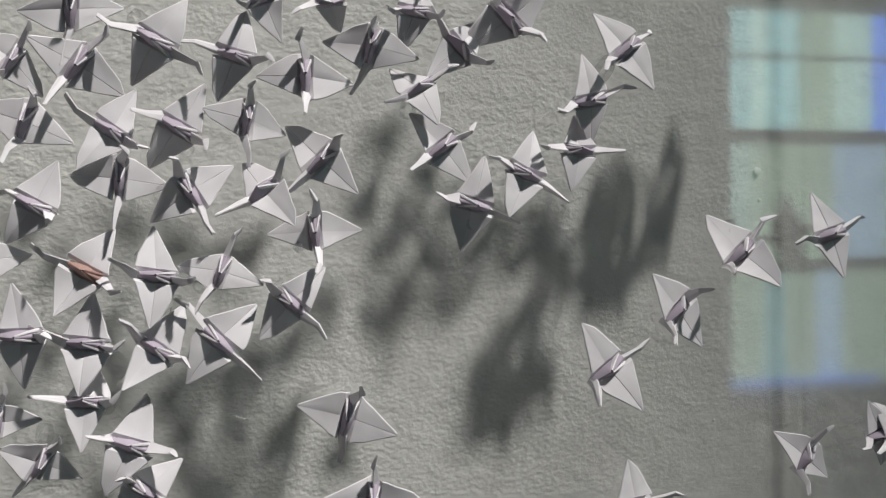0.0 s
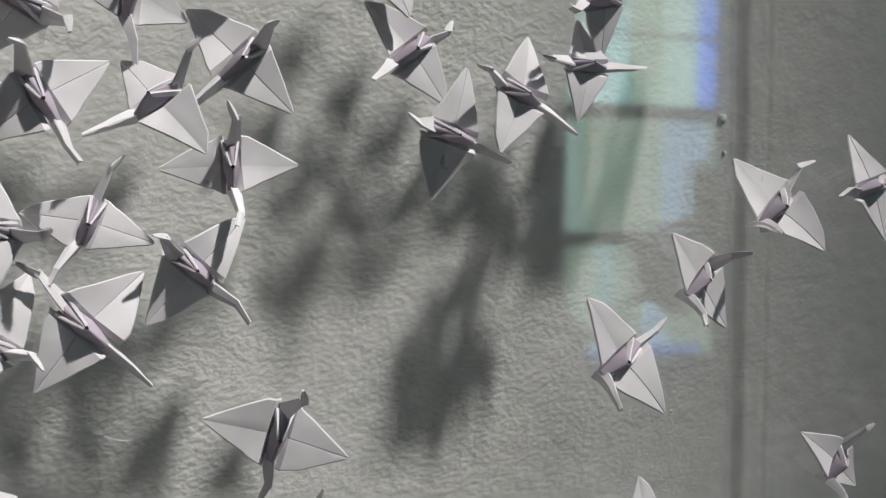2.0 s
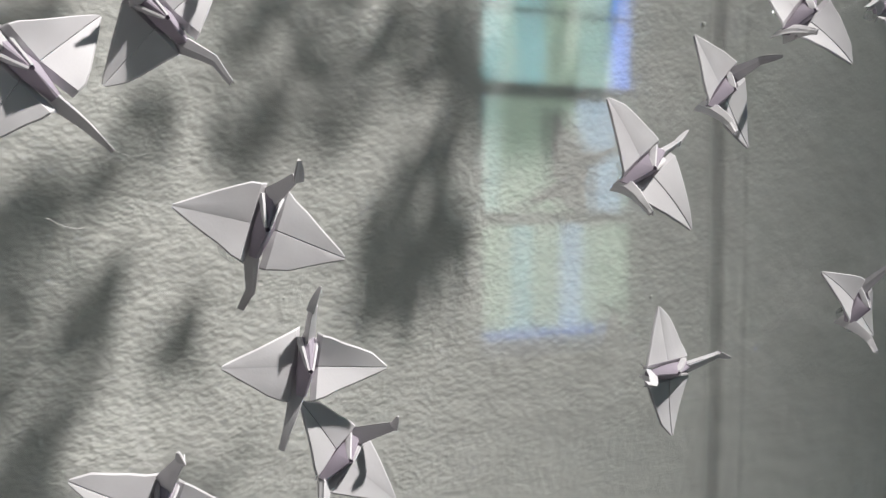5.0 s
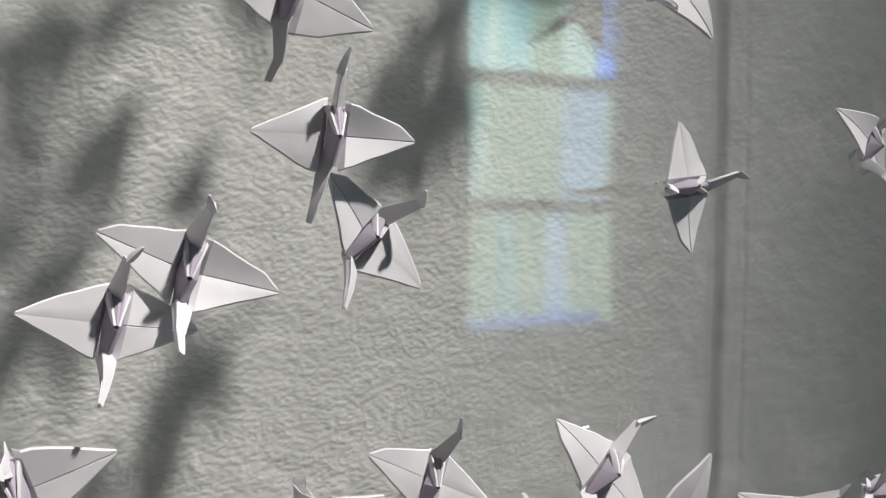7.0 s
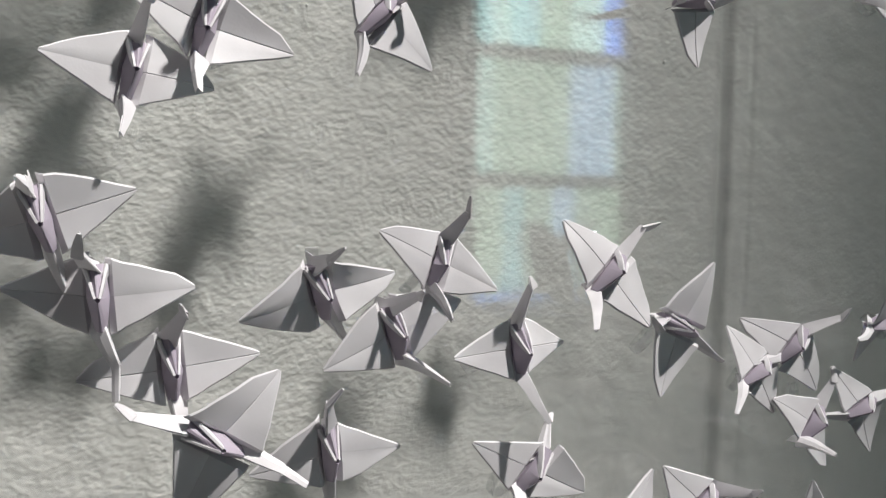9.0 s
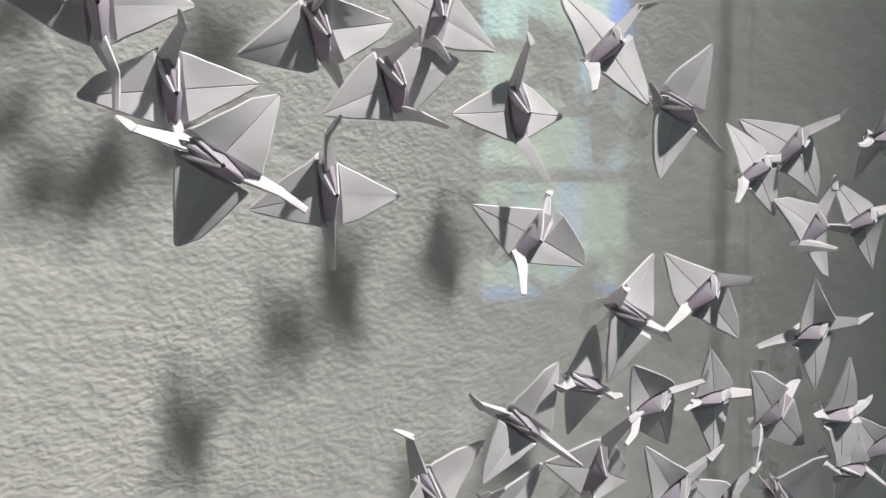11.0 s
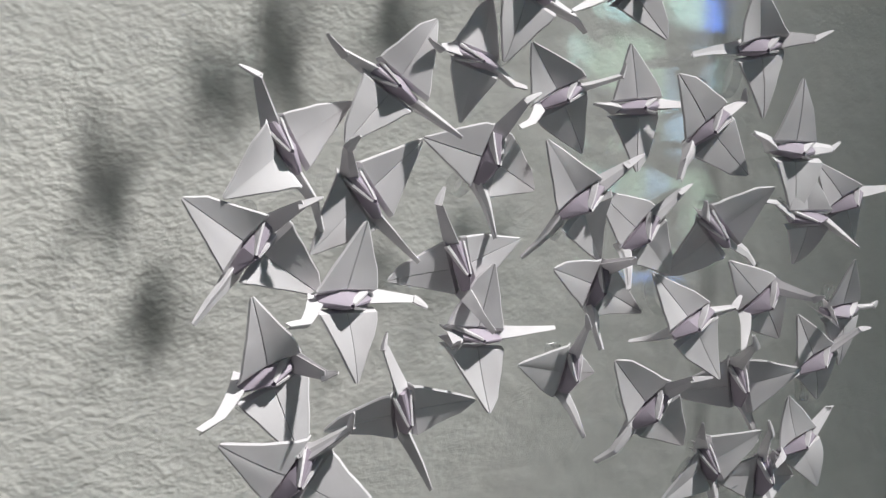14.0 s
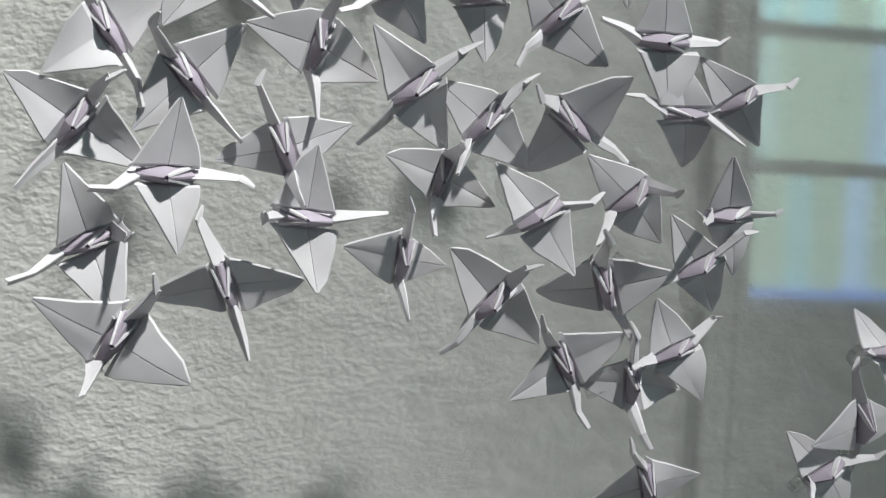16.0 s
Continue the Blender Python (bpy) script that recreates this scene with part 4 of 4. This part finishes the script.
crane(0.5688, 0.7735, 2.1014, -8.4, -1, -2.7, -5.8, 11.5, -7.8, 0.7, -14, 9.5, 54.4, 25.7, 1.203)
crane(0.6487, 0.7735, 2.0378, -169.2, -5.4, -9.4, -8.4, 9.8, -4.5, -2.9, 3.6, -0.1, 57.4, 4.5, 1.196)
crane(0.2570, 0.7735, 1.9605, 102.6, -3.1, 2.8, -11.7, -11.5, -7.1, 5, 41.1, -9, 49.8, 8.4, 1.008)
crane(0.1678, 0.7735, 1.9982, -141.8, 2.4, -7.3, -19.7, -11.1, 10.2, -6.5, 25.1, 12.5, 10.1, -3.2, 0.839)
crane(0.6452, 0.7735, 2.1271, -60.0, 2.1, -10.6, -14.4, -11.6, 2.1, 2, 55.7, -2, 21.9, -2.8, 0.992)
crane(0.4912, 0.7735, 2.0729, 127.8, -2.3, -5.3, -14.2, -13, 12.8, -2.7, 11.3, 6.4, 14.5, -12.2, 0.944)
crane(0.4190, 0.7735, 2.0439, -180.0, -6.1, 3.2, -0.4, -0.6, -7, 9.1, 66.7, -6, 48, 14.8, 1.089)
crane(0.5650, 0.7735, 1.9296, -98.2, -3.4, 2.9, -12.4, -11.8, -3.1, 14, 66.4, -6.2, 54.4, 16.1, 0.979)
crane(0.1037, 0.7735, 2.0750, 160.5, -3, -1.2, -6.2, 3.9, -6.9, 6.2, 38.6, -9.3, 51.2, 9.3, 1.008)
crane(0.4180, 0.7735, 2.1165, 126.6, 6.2, -1.8, -11.6, -12.6, 4.4, 6.6, 59.1, -0.7, -31, 0.9, 0.996)
crane(0.7051, 0.7735, 2.0901, -68.7, 2, 8.4, -12.5, -13.8, -5.2, 10.7, 51.3, -4.3, 21.2, 11.7, 0.951)
crane(0.2175, 0.7735, 2.0733, 70.8, -1.4, -7.5, -11.4, -7.5, 0, 7.5, 48, -6.2, 53.4, 0.4, 1.109)
crane(0.1945, 0.7735, 1.8551, -171.6, 1.1, -2.9, -12.6, -11.9, 3.6, 3.7, 64.9, -1, 40.3, -1.3, 1.003)
crane(0.1370, 0.7735, 2.1156, 70.8, -5.4, -9.4, -8.4, 9.8, -4.5, -2.9, 3.6, -0.1, 57.4, 4.5, 1.196)
crane(0.6348, 0.7735, 2.0611, 61.4, -2, -1, -2.7, -8.2, 3.8, -5.8, 44.5, 1.1, 49.4, -7.8, 1.07)
crane(0.1239, 0.7735, 1.9785, 25.5, 2, -4.6, -8, 5.6, 6, 5.1, 44.8, -6, 13.4, -7.9, 1.029)
crane(0.2396, 0.7735, 1.9060, -61.1, 3.7, -6.1, -11.1, -10, 1.3, -3.5, 67.8, -2.6, 3.7, -8.8, 1.089)
crane(0.0405, 0.7735, 2.1185, -171.6, 1.1, -2.9, -12.6, -11.9, 3.6, 3.7, 64.9, -1, 40.3, -1.3, 1.003)
crane(0.6609, 0.7735, 2.1053, 63.0, -1.3, -6.2, -10.8, -11.5, 0.4, 1.8, 47.5, -5.3, 45.7, -3.9, 1.045)
crane(0.6268, 0.7735, 2.1061, 100.1, -0.2, 11.1, -12.2, -17.2, -6.3, -0.5, 19.7, -3.9, 19.3, 2, 0.964)
crane(0.5262, 0.7735, 1.9118, 96.6, 0.2, 0.9, 6, -14.4, -1.1, -7.1, 29.4, -4.1, 20, -16.4, 1.063)
crane(0.5586, 0.7735, 1.9630, -6.8, 2.4, -7.3, -19.7, -11.1, 10.2, -6.5, 25.1, 12.5, 10.1, -3.2, 0.839)
crane(0.2290, 0.7735, 1.9560, 63.0, -1.3, -6.2, -10.8, -11.5, 0.4, 1.8, 47.5, -5.3, 45.7, -3.9, 1.045)
crane(0.1830, 0.7735, 1.9200, 70.8, -5.4, -9.4, -8.4, 9.8, -4.5, -2.9, 3.6, -0.1, 57.4, 4.5, 1.1)


# ---- small things on the glass and the wall ----
def strand(name, ends, sag, thick, mat, parent):
    """A fine thread between two points, sagging a little."""
    bm = bmesh.new()
    a, b = Vector(ends[0]), Vector(ends[1])
    ring = []
    for i in range(13):
        q = i / 12
        p = a.lerp(b, q) + Vector((0, 0, -sag * 4 * q * (1 - q) + 0.0002 * math.sin(9 * q + a.x * 90)))
        ring.append([bm.verts.new(p + Vector((0, -thick if k == 0 else 0, (0, thick, -thick)[k]))) for k in range(3)])
    for r0, r1 in zip(ring, ring[1:]):
        for k in range(3):
            bm.faces.new((r0[k], r0[(k + 1) % 3], r1[(k + 1) % 3], r1[k]))
    return part(name, bm, mat, parent)


def cobweb(x, z, spans, thick=0.00010, label="torn pale cobweb threads clinging to the glass"):
    web = bpy.data.objects.new("cobweb", None)
    scene.collection.objects.link(web)
    web.location = (x, GLASS_Y - 0.0006, z)
    tagged(web, label, "cobweb")
    for u0, w0, u1, w1, sag in spans:
        strand("thread", ((u0, 0, w0), (u1, 0, w1)), sag, thick, THREAD, web)


def crumb(x, z, size, name, label):
    """A small raised lump of plaster on the wall."""
    bm = bmesh.new()
    bmesh.ops.create_icosphere(bm, subdivisions=2, radius=size)
    for v in bm.verts:
        v.co *= 1 + 0.35 * noise.noise(v.co * 300 + Vector((x * 50, 0, z * 50)))
        v.co.y *= 0.6
    ob = part(name, bm, LIME, None, smooth=True)
    ob.location = (x, WALL_Y - size * 0.25, z)
    tagged(ob, label, "plaster lump")


THREAD = paper_material("cobweb_thread", (0.85, 0.85, 0.83), (0.80, 0.80, 0.78))
LIME = rough_material("lime_plaster", (0.84, 0.84, 0.81), (0.90, 0.90, 0.87), 60.0, 0.9, 0.0006)
cobweb(0.061, 1.501, ((0, 0, 0.012, -0.002, 0.001), (0.004, 0.003, 0.020, 0.001, 0.002), (0.021, -0.003, 0.034, -0.006, 0.001), (0.026, -0.007, 0.038, -0.004, -0.001)))
cobweb(0.0449, 1.4698, ((-0.0078, 0.0040, 0, 0, -0.0003), (0, 0, 0.0092, -0.0009, 0.0003), (0, 0, -0.0003, -0.0024, 0)), 0.00020, "bent pale strand of cobweb stuck to the glass")
cobweb(0.094, 1.268, ((0, 0.012, 0.0015, 0, 0.0), (0.0015, 0, -0.001, -0.005, 0.0), (-0.001, -0.005, 0.003, -0.006, 0.001)))
for x, z, size in ((0.645, 1.679, 0.0046), (0.648, 1.645, 0.0026), (0.588, 1.393, 0.0017), (0.426, 1.431, 0.0012), (0.235, 1.409, 0.0011), (0.266, 1.354, 0.0012)):
    crumb(x, z, size, "plaster_lump", "small pale lump of plaster on the stucco")
